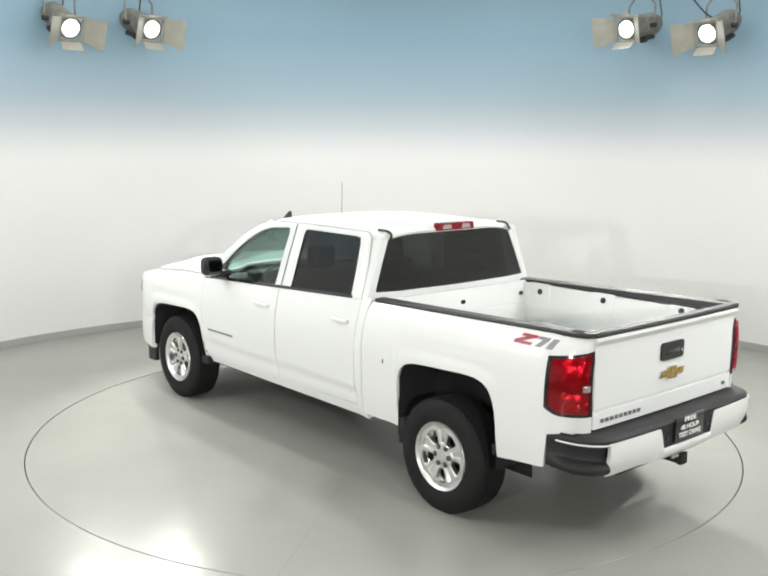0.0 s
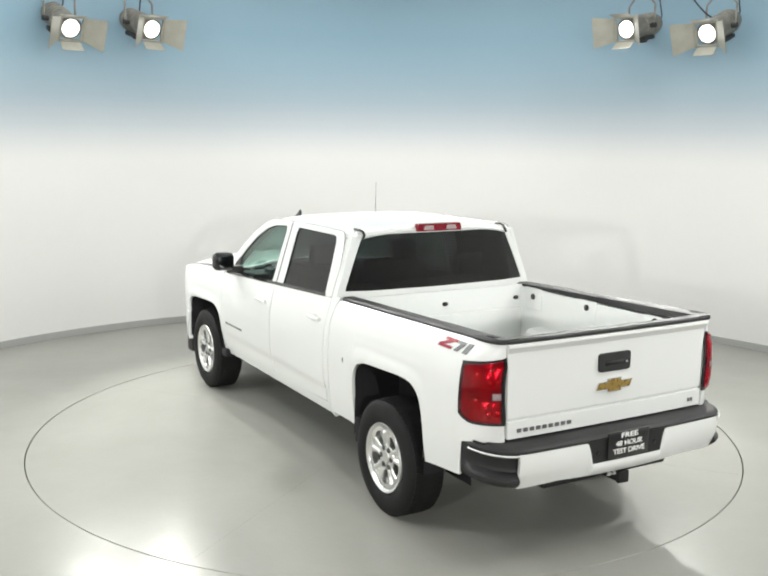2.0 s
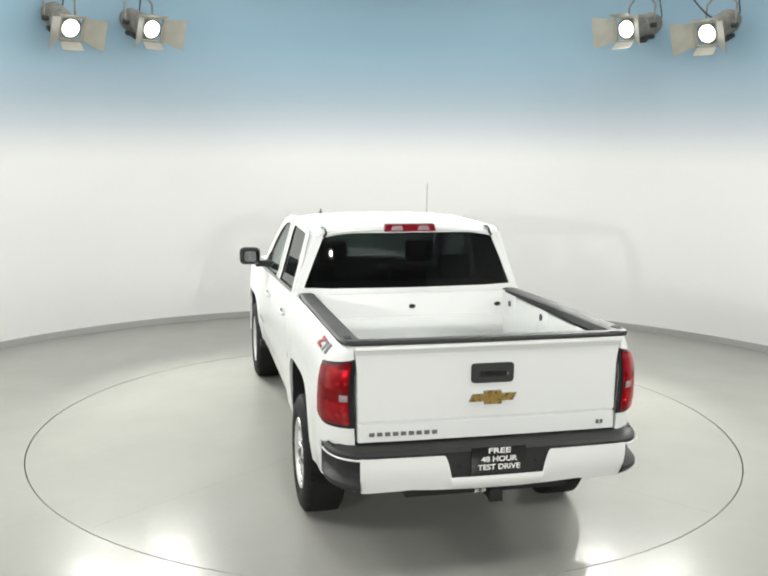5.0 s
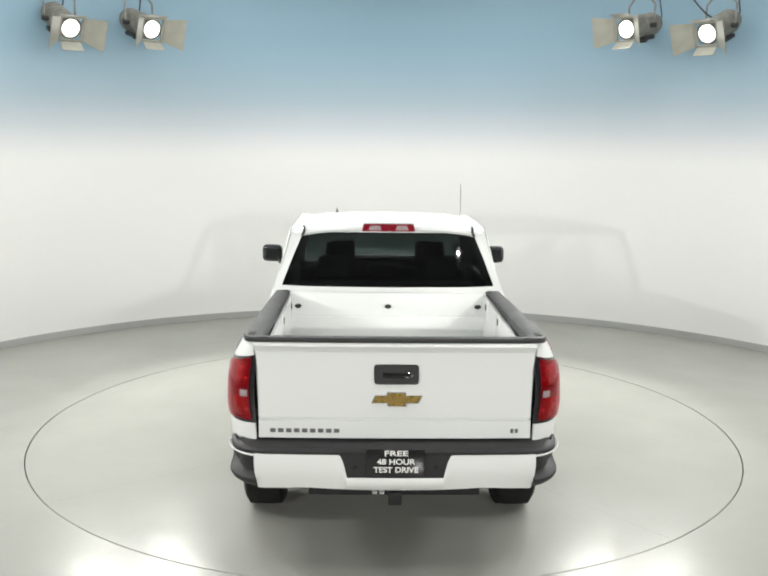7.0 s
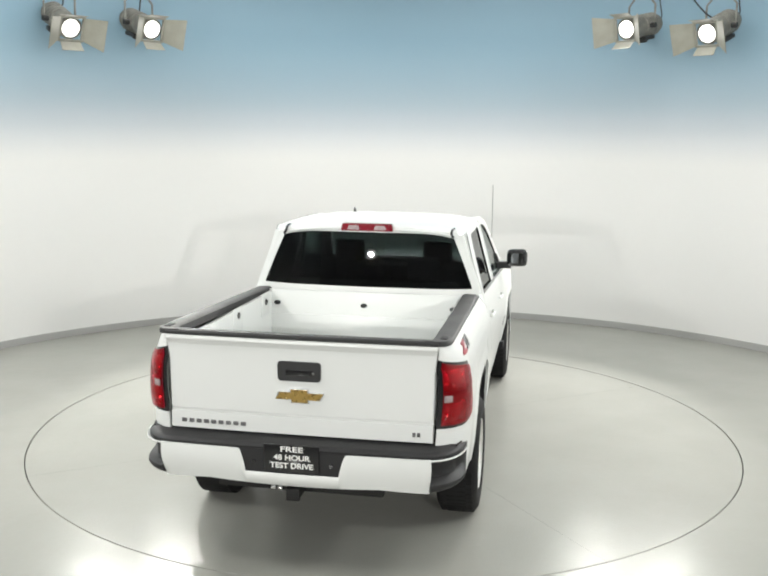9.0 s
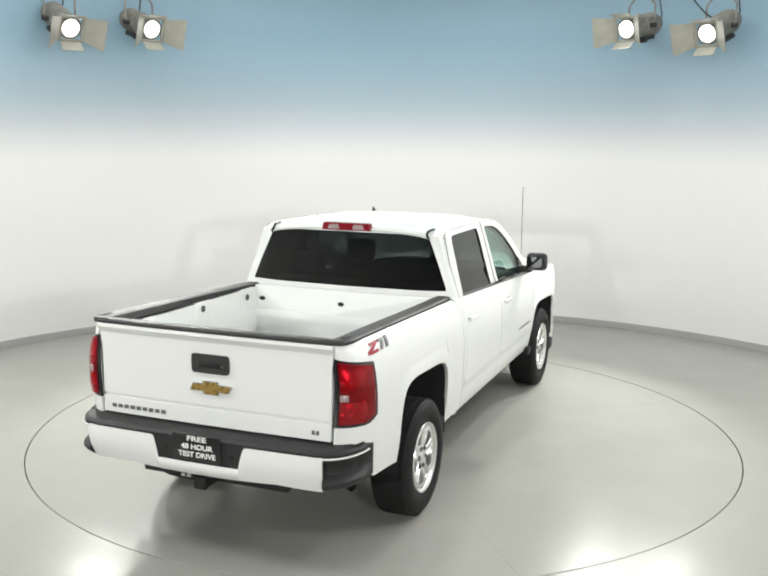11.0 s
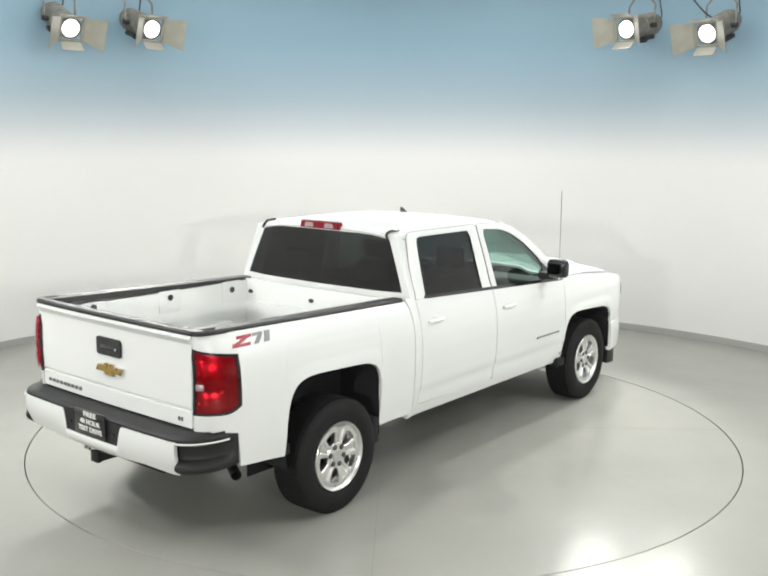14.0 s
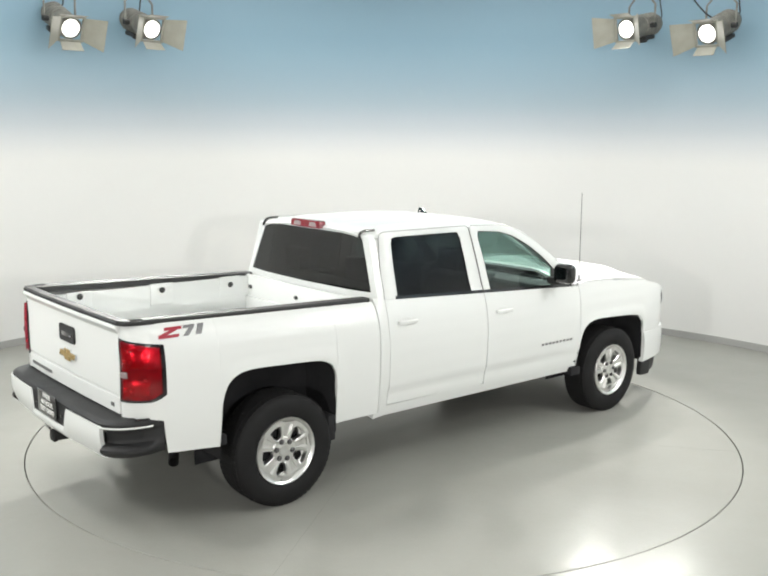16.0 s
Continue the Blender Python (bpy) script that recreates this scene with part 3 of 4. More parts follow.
def rear_bumper():
    # plan of the face: straight in the middle, rounded at the ends; y_at runs -1..1
    def plan(q):
        sg, u = (1 if q >= 0 else -1), abs(q)
        if u <= 0.7:
            y = u / 0.7 * 0.72
            return -1.262 + 0.016 * (y / 0.72) ** 2, sg * y
        th = (u - 0.7) / 0.3 * math.pi / 2
        return -0.895 - 0.351 * max(0.0, math.cos(th)) ** 0.8, sg * (0.72 + 0.238 * math.sin(th) ** 0.9)

    def out(q):
        (x0, y0), (x1, y1) = plan(max(-1, q - 0.004)), plan(min(1, q + 0.004))
        return Vector((-(y1 - y0), x1 - x0)).normalized()

    def q_of(y):
        if abs(y) <= 0.72:
            return y * 0.7 / 0.72
        return math.copysign(0.7 + 0.3 * math.asin(min(1, (abs(y) - 0.72) / 0.238) ** (1 / 0.9)) * 2 / math.pi, y)

    # step pad
    bm = bmesh.new()
    rows = []
    for q in np.linspace(-1.0, 1.0, 65):
        (x, y), n = plan(q), out(q)
        back = max(-1.06, x + 0.02)
        def at(d, z):
            return (x - n.x * d, y - n.y * d, z)
        inner = (back, y * 0.985, 0.785), (back, y * 0.985, 0.812)
        rows.append([bm.verts.new(w) for w in (*inner, at(0.04, 0.803), at(0.010, 0.797), at(0.0, 0.785), at(0.003, 0.765), at(0.03, 0.765))])
    grid_faces(bm, rows, closed_v=True)
    capped(bm, rows)
    pad = tp("rear_bumper", bm, PAD, "rear bumper with black step pad and white face", 45)
    def band(y0, y1, ztop, zbot, lift, n, mat, nm, thick=0.03, wing=None):
        pts = []
        for q in np.linspace(q_of(y0), q_of(y1), n):
            (x, y), nn = plan(q), out(q)
            zt, zb = ztop(y), zbot(y)
            col = []
            for v in np.linspace(0, 1, 7 if wing is None else 15):
                tuck = float(np.interp(abs(y), [0, 0.50, 0.80], [0.03, 0.03, 0.05]))
                lean = 0.012 * math.sin(v * math.pi) - tuck * v ** 1.6
                if wing is not None:
                    lean = float(np.interp(v, *wing)) * min(1.0, (1 - abs(q)) / 0.05)
                col.append((x + nn.x * (lift + lean), y + nn.y * (lift + lean), zt + (zb - zt) * v))
            pts.append(col)
        return part(nm, shell(pts, thick, (0, 0, 0.65)), mat, pad)
    low = lambda y: 0.556 + 0.034 * (abs(y) / 0.76) ** 2 - 0.035 * max(0, abs(y) - 0.5) / 0.28
    for s in (1, -1):
        a = sorted((s * 0.272, s * 0.792))
        band(*a, lambda y: 0.772 - 0.132 * max(0.0, 1 - (abs(y) - 0.272) / 0.045) ** 1.7, low, 0.010, 60, WHITE, "face_panel")
        a = sorted((s * 0.792, s * 0.9555))
        band(*a, lambda y: 0.772, lambda y: 0.744, 0.013, 18, WHITE, "face_lip", 0.02)
        a = sorted((s * 0.790, s * 0.958))
        sill = lambda y: 0.560 + 0.035 * max(0, (abs(q_of(y)) - 0.93) / 0.07) ** 2
        # pocket under the lip, and the foot step that stands out again below it
        band(*a, lambda y: 0.784, sill, 0.000, 34, PAD, "corner_step", 0.02,
             ([0, 0.16, 0.22, 0.56, 0.62, 0.72, 0.80, 0.90, 1.0], [0.0, -0.002, -0.040, -0.048, -0.012, 0.012, 0.012, -0.006, -0.05]))
    band(-0.272, 0.272, lambda y: 0.640, low, 0.010, 13, WHITE, "face_bridge")
    # recess with the sign plate
    bm = solid([(-1.262, y, z) for y, z in rounded([(0.345, 0.775), (-0.345, 0.775), (-0.29, 0.63), (0.29, 0.63)], 0.03)], 0.03, (1, 0, 0))
    part("plate_recess", bm, PAD, pad)
    for s in (1, -1):
        bm = bmesh.new()
        rows = turned(bm, [(0.012, 0), (0.012, 0.008)], 14)
        capped(bm, rows)
        bmesh.ops.transform(bm, matrix=pose(-1.2685, s * 0.228, 0.700, 0, 0, -90), verts=bm.verts[:])
        part("plate_lamp", bm, GLOSSY, pad)
    bm = bmesh.new()
    box(bm, -1.278, -1.270, -0.163, 0.163, 0.652, 0.812, 0.003)
    part("sign_plate", bm, GLOSSY, pad, "black plate with white lettering")
    for text, z, size, w in (("FREE", 0.786, 0.038, 0.132), ("48 HOUR", 0.737, 0.038, 0.215), ("TEST DRIVE", 0.690, 0.038, 0.252)):
        cu = bpy.data.curves.new("lettering", "FONT")
        cu.body, cu.size, cu.align_x, cu.align_y, cu.extrude, cu.offset = text, size * 1.15, "CENTER", "CENTER", 0.0008, 0.0009
        tmp = bpy.data.objects.new("lettering_source", cu)
        scene.collection.objects.link(tmp)
        bpy.context.view_layer.update()
        me = bpy.data.meshes.new_from_object(tmp.evaluated_get(bpy.context.evaluated_depsgraph_get()))
        bpy.data.objects.remove(tmp)
        co = np.array([v.co[:] for v in me.vertices])
        k = w / (co[:, 0].max() - co[:, 0].min())
        me.transform(Matrix.Diagonal((k, 1, 1, 1)))
        me.materials.clear()
        me.materials.append(SIGN_WHITE)
        ob = new("lettering", me)
        ob.parent = pad
        ob.matrix_basis = Matrix.Translation((-1.2788, -0.003, z)) @ Euler((radians(90), 0, radians(-90))).to_matrix().to_4x4()
    # hitch, chains' loops, tail pipe
    bm = bmesh.new()
    box(bm, -1.24, -0.9, -0.034, 0.034, 0.475, 0.54, 0.006)
    box(bm, -1.255, -1.225, -0.040, 0.040, 0.470, 0.545, 0.008)
    box(bm, -1.1, -0.98, -0.5, 0.5, 0.47, 0.55, 0.01)
    tp("tow_hitch", bm, STEEL, "black steel tow hitch receiver")
    for y in (0.075, 0.115):
        bm = bmesh.new()
        box(bm, -1.25, -1.235, y - 0.014, y + 0.014, 0.535, 0.555, 0.003)
        part("hitch_socket", bm, CHROME, pad)
    bm = bmesh.new()
    rows = turned(bm, [(0.031, 0), (0.034, 0.0), (0.034, 0.5), (0.031, 0.5)], 20)
    grid_faces(bm, [rows[0], rows[-1]], closed_v=True)
    bmesh.ops.transform(bm, matrix=pose(-0.74, -0.76, 0.42, 10, 0, -28), verts=bm.verts[:])
    tp("tail_pipe", bm, STEEL, "dull steel exhaust tail pipe")


# --- cab
def cab():
    # sills
    for s in (1, -1):
        xs = columns(0.80, 3.14, 20)
        tp("sill", side_panel(s, xs, lambda x: 0.455, lambda x: 0.535, 4, 0.05, -0.006), WHITE)
        # inner shell behind the doors' gaps, blackened to stand in for their shade
        xs = columns(0.855, 3.16, 16)
        tp("cab_frame_shade", side_panel(s, xs, lambda x: 0.50, lambda x: belt(x) - 0.03, 12, 0.02, -0.028), LINER)
        # rear quarter beside the back door
        lo = lambda x: 0.50
        tp("cab_corner", side_panel(s, columns(0.836, 0.927, 4), lo, belt, 14, 0.03), WHITE)
        edge = lambda z: float(np.interp(z, [1.34, 1.55, 1.79, 1.83], [0.940, 0.952, 0.983, 1.03]))
        back = lambda z: 0.864 + 0.035 * (z - 1.335) / 0.49
        pts = [[(back(z) + (edge(z) - back(z)) * f, s * (side_y(0.9 + 0.045 * f, z) - 0.003), z) for z in np.linspace(1.335, 1.803, 14)] for f in (0, 0.5, 1)]
        tp("rear_pillar", shell(pts, 0.03), WHITE)
        # doors
        for nm, x0, x1, zlow, hx in (("rear_door", 0.932, 1.966, 0.545, 1.11), ("front_door", 1.974, 3.152, 0.525, 2.163)):
            def zb(x, x0=x0, x1=x1, zlow=zlow):
                return zlow - 0.012 * (x - x0) + 0.06 * max(0, (x - (x1 - 0.13)) / 0.13) ** 2 * (1 if x1 > 3 else 0.25)
            d = tp(nm, side_panel(s, columns(x0, x1, 22), zb, lambda x: belt(x) - 0.014, 26, 0.025), WHITE)
            # handle: cup and bar
            zc = 1.162 if hx < 1.5 else 1.128
            bm = bmesh.new()
            y = side_y(hx, zc)
            rows = []
            for k in range(13):
                a = -math.pi / 2 + math.pi * k / 12
                x = hx + 0.095 * math.sin(a)
                o = 0.010 + 0.028 * math.cos(a) ** 0.6
                hgt = 0.014 + 0.005 * math.cos(a)
                rows.append([bm.verts.new((x, s * (y + o - 0.012 + q), zc + z)) for q, z in ((0, -hgt), (0.012, -hgt * 0.6), (0.014, hgt * 0.5), (0.004, hgt))])
            grid_faces(bm, rows, closed_v=True)
            capped(bm, rows)
            part("door_handle", bm, WHITE, d)
            bm = bmesh.new()
            bmesh.ops.create_uvsphere(bm, u_segments=20, v_segments=10, radius=1, matrix=Matrix.Translation((hx + 0.0, s * (y - 0.001), zc + 0.012)) @ Matrix.Diagonal((0.05, 0.004, 0.026, 1)))
            part("handle_cup", bm, WHITE, d)
            # window frame and pane
            if nm == "rear_door":
                outer = [(0.934, belt(0.94) - 0.012), (0.945, 1.55), (0.975, 1.79), (1.00, 1.818), (1.04, 1.826), (1.86, 1.826), (1.905, 1.826), (1.915, 1.80), (1.945, 1.55), (1.966, belt(1.966) - 0.012)]
                inner = [(1.065, belt(1.065) - 0.012), (1.068, 1.55), (1.080, 1.745), (1.09, 1.772), (1.115, 1.782), (1.76, 1.782), (1.79, 1.778), (1.805, 1.755), (1.82, 1.55), (1.838, belt(1.838) - 0.012)]
                pane_mat = TINT
            else:
                outer = [(1.974, belt(1.974) - 0.012), (1.953, 1.55), (1.922, 1.80), (1.93, 1.826), (2.30, 1.812), (2.46, 1.772), (2.66, 1.672), (2.86, 1.535), (3.03, 1.40), (3.15, belt(3.15) + 0.03)]
                inner = [(2.058, belt(2.058) - 0.012), (2.035, 1.55), (2.003, 1.75), (2.02, 1.776), (2.27, 1.756), (2.42, 1.715), (2.60, 1.625), (2.77, 1.505), (2.90, 1.38), (2.965, belt(2.965))]
                pane_mat = CLEAR
            part("window_frame", sheet(outer, inner, s, 34), WHITE, d)
            # dark tube drawn in for the shade of the gap round the frame
            bm = bmesh.new()
            tube(bm, [(x, s * (side_y(max(x, 0.9), z) - 0.003), z) for x, z in resample(outer, 60)], 0.0026, 6)
            part("gap_shade_line", bm, SEAM, d)
            ins = resample(inner, 30)
            o = [(x, s * (side_y(x, z) - 0.016), z) for x, z in ins]
            pn = part("window_pane", solid(o, 0.004, (0, -s, 0)), pane_mat, d, "dark tinted side window" if pane_mat == TINT else "clear greenish side window")
            pn.visible_shadow = False
            # rubber run round the pane
            bm = bmesh.new()
            tube(bm, [(x, s * (side_y(x, z) - 0.012), z) for x, z in resample(inner, 44)], 0.007, 6)
            part("window_seal", bm, GLOSSY, d)
            # belt strip
            pts = []
            xa, xb = (1.04, 1.962) if nm == "rear_door" else (1.976, 3.06)
            for x in np.linspace(xa, xb, 14):
                pts.append([(x, s * (side_y(x, z) + 0.004), z) for z in np.linspace(belt(x) - 0.013, belt(x) + 0.011, 3)])
            part("belt_strip", shell(pts, 0.012), GLOSSY, d)
            if nm == "front_door":
                # name bars, mirror
                for k in range(9):
                    x = 3.03 - 0.047 * k if s > 0 else 2.66 + 0.047 * k
                    pts = [[(xx, s * (side_y(xx, z) + 0.004), z) for z in (0.761, 0.779)] for xx in (x - 0.0145, x + 0.0145)]
                    part("name_bar", shell(pts, 0.006), BADGE_GREY, d)
                mirror(d, s)
    # back wall of the cab with the window opening
    for s in (1, -1):
        outer = [(s * 0.0, 1.845), (s * 0.40, 1.838), (s * 0.62, 1.812), (s * 0.70, 1.800), (s * 0.740, 1.785), (s * 0.822, 1.55), (s * 0.892, 1.345), (s * 0.90, 1.28), (s * 0.6, 1.27), (0, 1.27)]
        inner = [(s * 0.0, 1.800), (s * 0.40, 1.800), (s * 0.58, 1.797), (s * 0.645, 1.792), (s * 0.668, 1.775), (s * 0.750, 1.58), (s * 0.816, 1.41), (s * 0.820, 1.39), (s * 0.6, 1.382), (0, 1.378)]
        n = len(outer)
        pts = []
        for k in range(n):
            row = []
            for f in (0, 0.1, 0.5, 0.9, 1):
                y, z = outer[k][0] * (1 - f) + inner[k][0] * f, outer[k][1] * (1 - f) + inner[k][1] * f
                row.append((0.838 + (z - 1.38) * 0.125 + 0.02 * (abs(y) / 0.8) ** 3 + (0.05 if f == 0 and k < 9 and k > 3 else 0), y, z))
            pts.append(row)
        tp("cab_back_frame", shell(pts, 0.03, (2, 0, 1.5)), WHITE)
    bm = bmesh.new()
    box(bm, 0.82, 0.86, -0.88, 0.88, 0.55, 1.29, 0.01)
    tp("cab_back_panel", bm, WHITE)
    pts = []
    for z in np.linspace(1.376, 1.806, 9):
        w = float(np.interp(z, [1.376, 1.79, 1.806], [0.832, 0.676, 0.664]))
        pts.append([(0.846 + (z - 1.38) * 0.125 + 0.02 * abs(k * w / 0.8) ** 3, k * w, z) for k in np.linspace(-1, 1, 21)])
    rw = tp("rear_window", shell(pts, 0.004, (2, 0, 1.5)), TINT, "dark tinted rear window")
    rw.visible_shadow = False
    # roof
    pts = []
    for x in [0.872, 0.885, 0.91, 0.95] + list(np.linspace(1.0, 2.3, 22)) + [2.4, 2.48, 2.55, 2.60]:
        zc = float(np.interp(x, [0.87, 0.89, 0.93, 1.0, 1.3, 1.7, 2.1, 2.4, 2.60], [1.838, 1.852, 1.863, 1.870, 1.879, 1.881, 1.873, 1.848, 1.80]))
        row = []
        for y in np.linspace(-0.772, 0.772, 61):
            a = abs(y) / 0.772
            rib = 0.005 * (0.5 + 0.5 * math.cos(y * 2 * math.pi / 0.27)) ** 2 if abs(y) < 0.56 else 0
            fade = max(0, min(1, (x - 1.05) / 0.08)) * max(0, min(1, (2.3 - x) / 0.15))
            row.append((x - 0.0 + 0.03 * a ** 4 * (x < 0.95), y * (1 - 0.037 * max(0.0, (1.06 - x) / 0.16) ** 2), zc - 0.013 - 0.022 * a ** 2 - 0.045 * a ** 6 + rib * fade))
        pts.append(row)
    roof = tp("roof", shell(pts, 0.02, (1.7, 0, 1.2)), WHITE)
    for s in (1, -1):
        bm = bmesh.new()
        path = [(0.882, s * 0.668, 1.774), (0.880, s * 0.656, 1.790), (0.884, s * 0.650, 1.803), (0.896, s * 0.650, 1.818), (0.915, s * 0.652, 1.827), (0.945, s * 0.655, 1.832), (1.02, s * 0.66, 1.833)]
        tube(bm, resample(path, 40), 0.010, 8)
        part("roof_ditch_seal", bm, GLOSSY, roof)
    # high brake light
    o = rounded([(-0.205, 1.812), (0.205, 1.812), (0.192, 1.870), (-0.192, 1.870)], 0.012)
    bm = solid([(0.846, y, z) for y, z in o], 0.06, (1, 0, 0), 0.003)
    ch = tp("high_brake_light", bm, RED_LENS, "red high brake light with two clear cargo lamps")
    for s in (1, -1):
        o = rounded([(s * 0.055, 1.822), (s * 0.155, 1.822), (s * 0.14, 1.857), (s * 0.065, 1.857)], 0.01)
        part("cargo_lamp", solid([(0.843, y, z) for y, z in o], 0.01, (1, 0, 0)), CLEAR_LENS, ch)
    # shark fin on the roof
    bm = bmesh.new()
    rows = []
    for x, h, w in ((2.58, 0.004, 0.012), (2.56, 0.018, 0.022), (2.52, 0.045, 0.02), (2.485, 0.062, 0.014), (2.465, 0.060, 0.008), (2.455, 0.004, 0.006)):
        rows.append([bm.verts.new((x, 0.446 + y, 1.805 + z)) for y, z in ((-w, 0), (-w * 0.45, h * 0.7), (0, h + 0.003), (w * 0.45, h * 0.7), (w, 0))])
    grid_faces(bm, rows, closed_v=True)
    capped(bm, rows)
    tp("roof_antenna", bm, GLOSSY, "black shark-fin roof antenna")
    # windscreen and pillars
    def ws(t, k):
        """t down the glass, k across from -1 to 1."""
        x = 2.50 + 0.80 * t + 0.05 * (1 - k * k)
        z = 1.815 - 0.52 * t - 0.03 * t * t
        y = k * (0.665 + 0.135 * t)
        return (x - 0.10 * k * k, y, z - 0.02 * k * k)
    pts = [[ws(t, k) for k in np.linspace(-1, 1, 13)] for t in np.linspace(0, 1, 9)]
    g = tp("windscreen", shell(pts, 0.005, (1.7, 0, 1.0)), CLEAR, "clear front windscreen")
    g.visible_shadow = False
    for s in (1, -1):
        o = resample([(2.30, 1.812), (2.46, 1.772), (2.66, 1.672), (2.86, 1.535), (3.03, 1.40), (3.15, belt(3.15) + 0.03)], 14)
        pts = []
        for k in range(14):
            a = Vector((o[k][0], s * side_y(o[k][0], o[k][1]), o[k][1]))
            b = Vector(ws(k / 13, s))
            pts.append([a, a * 0.6 + b * 0.4 + Vector((0.01, s * 0.012, 0.012)), a * 0.2 + b * 0.8 + Vector((0.004, s * 0.004, 0.008)), b])
        tp("windscreen_pillar", shell(pts, 0.03, (1.7, 0, 1.2)), WHITE)


def mirror(door, s):
    bm = bmesh.new()
    box(bm, 2.72, 2.85, min(s * 0.985, s * 1.182), max(s * 0.985, s * 1.182), 1.312, 1.478, 0.058, 5)
    for v in bm.verts:
        if v.co.x > 2.79:
            k = (v.co.x - 2.79) / 0.07
            v.co.z = 1.395 + (v.co.z - 1.395) * (1 - 0.35 * k)
            v.co.y = s * (1.09 + (abs(v.co.y) - 1.09) * (1 - 0.25 * k))
        v.co.z += 0.02 * (abs(v.co.y) - 1.1)
    part("mirror_housing", bm, GLOSSY, door, "gloss black door mirror")
    bm = bmesh.new()
    o = rounded([(s * 1.03, 1.345), (s * 1.14, 1.348), (s * 1.14, 1.447), (s * 1.03, 1.443)], 0.03)
    part("mirror_glass", solid([(2.717, y, z) for y, z in o], 0.006, (1, 0, 0)), MIRROR, door)
    bm = bmesh.new()
    box(bm, 2.78, 2.87, min(s * 0.88, s * 1.03), max(s * 0.88, s * 1.03), 1.285, 1.345, 0.018, 3)
    part("mirror_arm", bm, TRIM, door)
    o = [(2.80, 1.275), (2.985, 1.262), (2.93, 1.36), (2.85, 1.42)]
    part("mirror_sail", solid([(x, s * (side_y(x, z) + 0.006), z) for x, z in o], 0.02, (0, -s, 0)), TRIM, door)


def front_end():
    lo, hi = F_ARCH[0] - F_ARCH[1], F_ARCH[0] + F_ARCH[1]
    a = [lo + (hi - lo) * 0.5 * (1 - math.cos(k * math.pi / 30)) for k in range(31)]
    nose = [4.05 + 0.655 * math.sin(k * math.pi / 2 / 12) for k in range(1, 13)]
    nose = [x for x in nose if x > hi + 0.02]
    xs = a + [hi + 0.01] + nose

    def zb(x):
        return arch_z(x, F_ARCH) if lo < x < hi else float(np.interp(x, [3.3, hi - 0.002, hi - 0.001, 4.7], [0.46, 0.46, 0.66, 0.70]))

    def zt(x):
        return float(np.interp(x, [3.15, 3.6, 4.1, 4.4, 4.6, 4.70], [1.262, 1.245, 1.20, 1.14, 1.06, 0.98]))
    for s in (1, -1):
        f = tp("front_fender", side_panel(s, xs, zb, zt, 18, 0.02), WHITE)
        # headlamp
        pts = []
        for x in [4.52, 4.57, 4.62, 4.66, 4.69]:
            pts.append([(x + 0.002, s * (side_y(x, z) + 0.003), z) for z in np.linspace(0.92, zt(x) - 0.05, 6)])
        h = tp("headlight", shell(pts, 0.02), GLOSSY, "wraparound clear headlight with black insert")
        pts = []
        for x in [4.53, 4.58, 4.63, 4.68]:
            pts.append([(x + 0.004, s * (side_y(x, z) + 0.006), z) for z in np.linspace(0.935, zt(x) - 0.065, 5)])
        part("headlight_lens", shell(pts, 0.004), HEADLAMP, h)
    # hood
    pts = []
    for x in np.linspace(3.18, 4.70, 26):
        zc = float(np.interp(x, [3.18, 3.4, 3.8, 4.2, 4.5, 4.63, 4.70], [1.315, 1.328, 1.318, 1.275, 1.205, 1.15, 1.08]))
        w = 0.865 if x < 4.1 else 0.865 - 0.22 * ((x - 4.1) / 0.6) ** 2
        row = []
        for k in np.linspace(-1, 1, 33):
            dome = 0.028 * max(0, min(1, (0.62 - abs(k)) / 0.10)) * max(0, min(1, (4.66 - x) / 0.5))
            row.append((x - 0.10 * k * k * max(0, (x - 4.3) / 0.4), k * w, zc - 0.022 - 0.055 * abs(k) ** 3.2 + dome))
        pts.append(row)
    hood = tp("hood", shell(pts, 0.02, (3.9, 0, 0.8)), WHITE)
    bm = bmesh.new()
    box(bm, 3.14, 3.36, -0.84, 0.84, 1.20, 1.262, 0.02)
    tp("cowl", bm, TRIM)
    # grille and front bumper
    bm = bmesh.new()
    box(bm, 4.62, 4.70, -0.62, 0.62, 0.72, 1.05, 0.02)
    gr = tp("grille", bm, GLOSSY, "black front grille with bright bars")
    for z in (0.80, 0.89, 0.98):
        bm = bmesh.new()
        box(bm, 4.69, 4.715, -0.60, 0.60, z - 0.02, z + 0.02, 0.008)
        part("grille_bar", bm, CHROME, gr)
    def bump(z0, z1, x0, w, thick, mat, nm, wrap=0.38, par=None):
        pts = []
        for k in np.linspace(-1, 1, 45):
            y = w * math.sin(k * math.pi / 2)
            u = abs(y) / w
            x = x0 - 0.10 * u ** 2 - wrap * max(0, (u - 0.72) / 0.28) ** 2.4
            pts.append([(x + 0.02 * math.sin(v * math.pi), y, z0 + (z1 - z0) * v) for v in np.linspace(0, 1, 6)])
        bm = shell(pts, thick, (3.9, 0, (z0 + z1) / 2))
        return part(nm, bm, mat, par) if par else tp(nm, bm, mat)
    fb = bump(0.40, 0.685, 4.79, 0.985, 0.04, WHITE, "front_bumper", 0.56)
    bump(0.25, 0.41, 4.73, 0.93, 0.05, TRIM, "lower_valance", 0.42, fb)
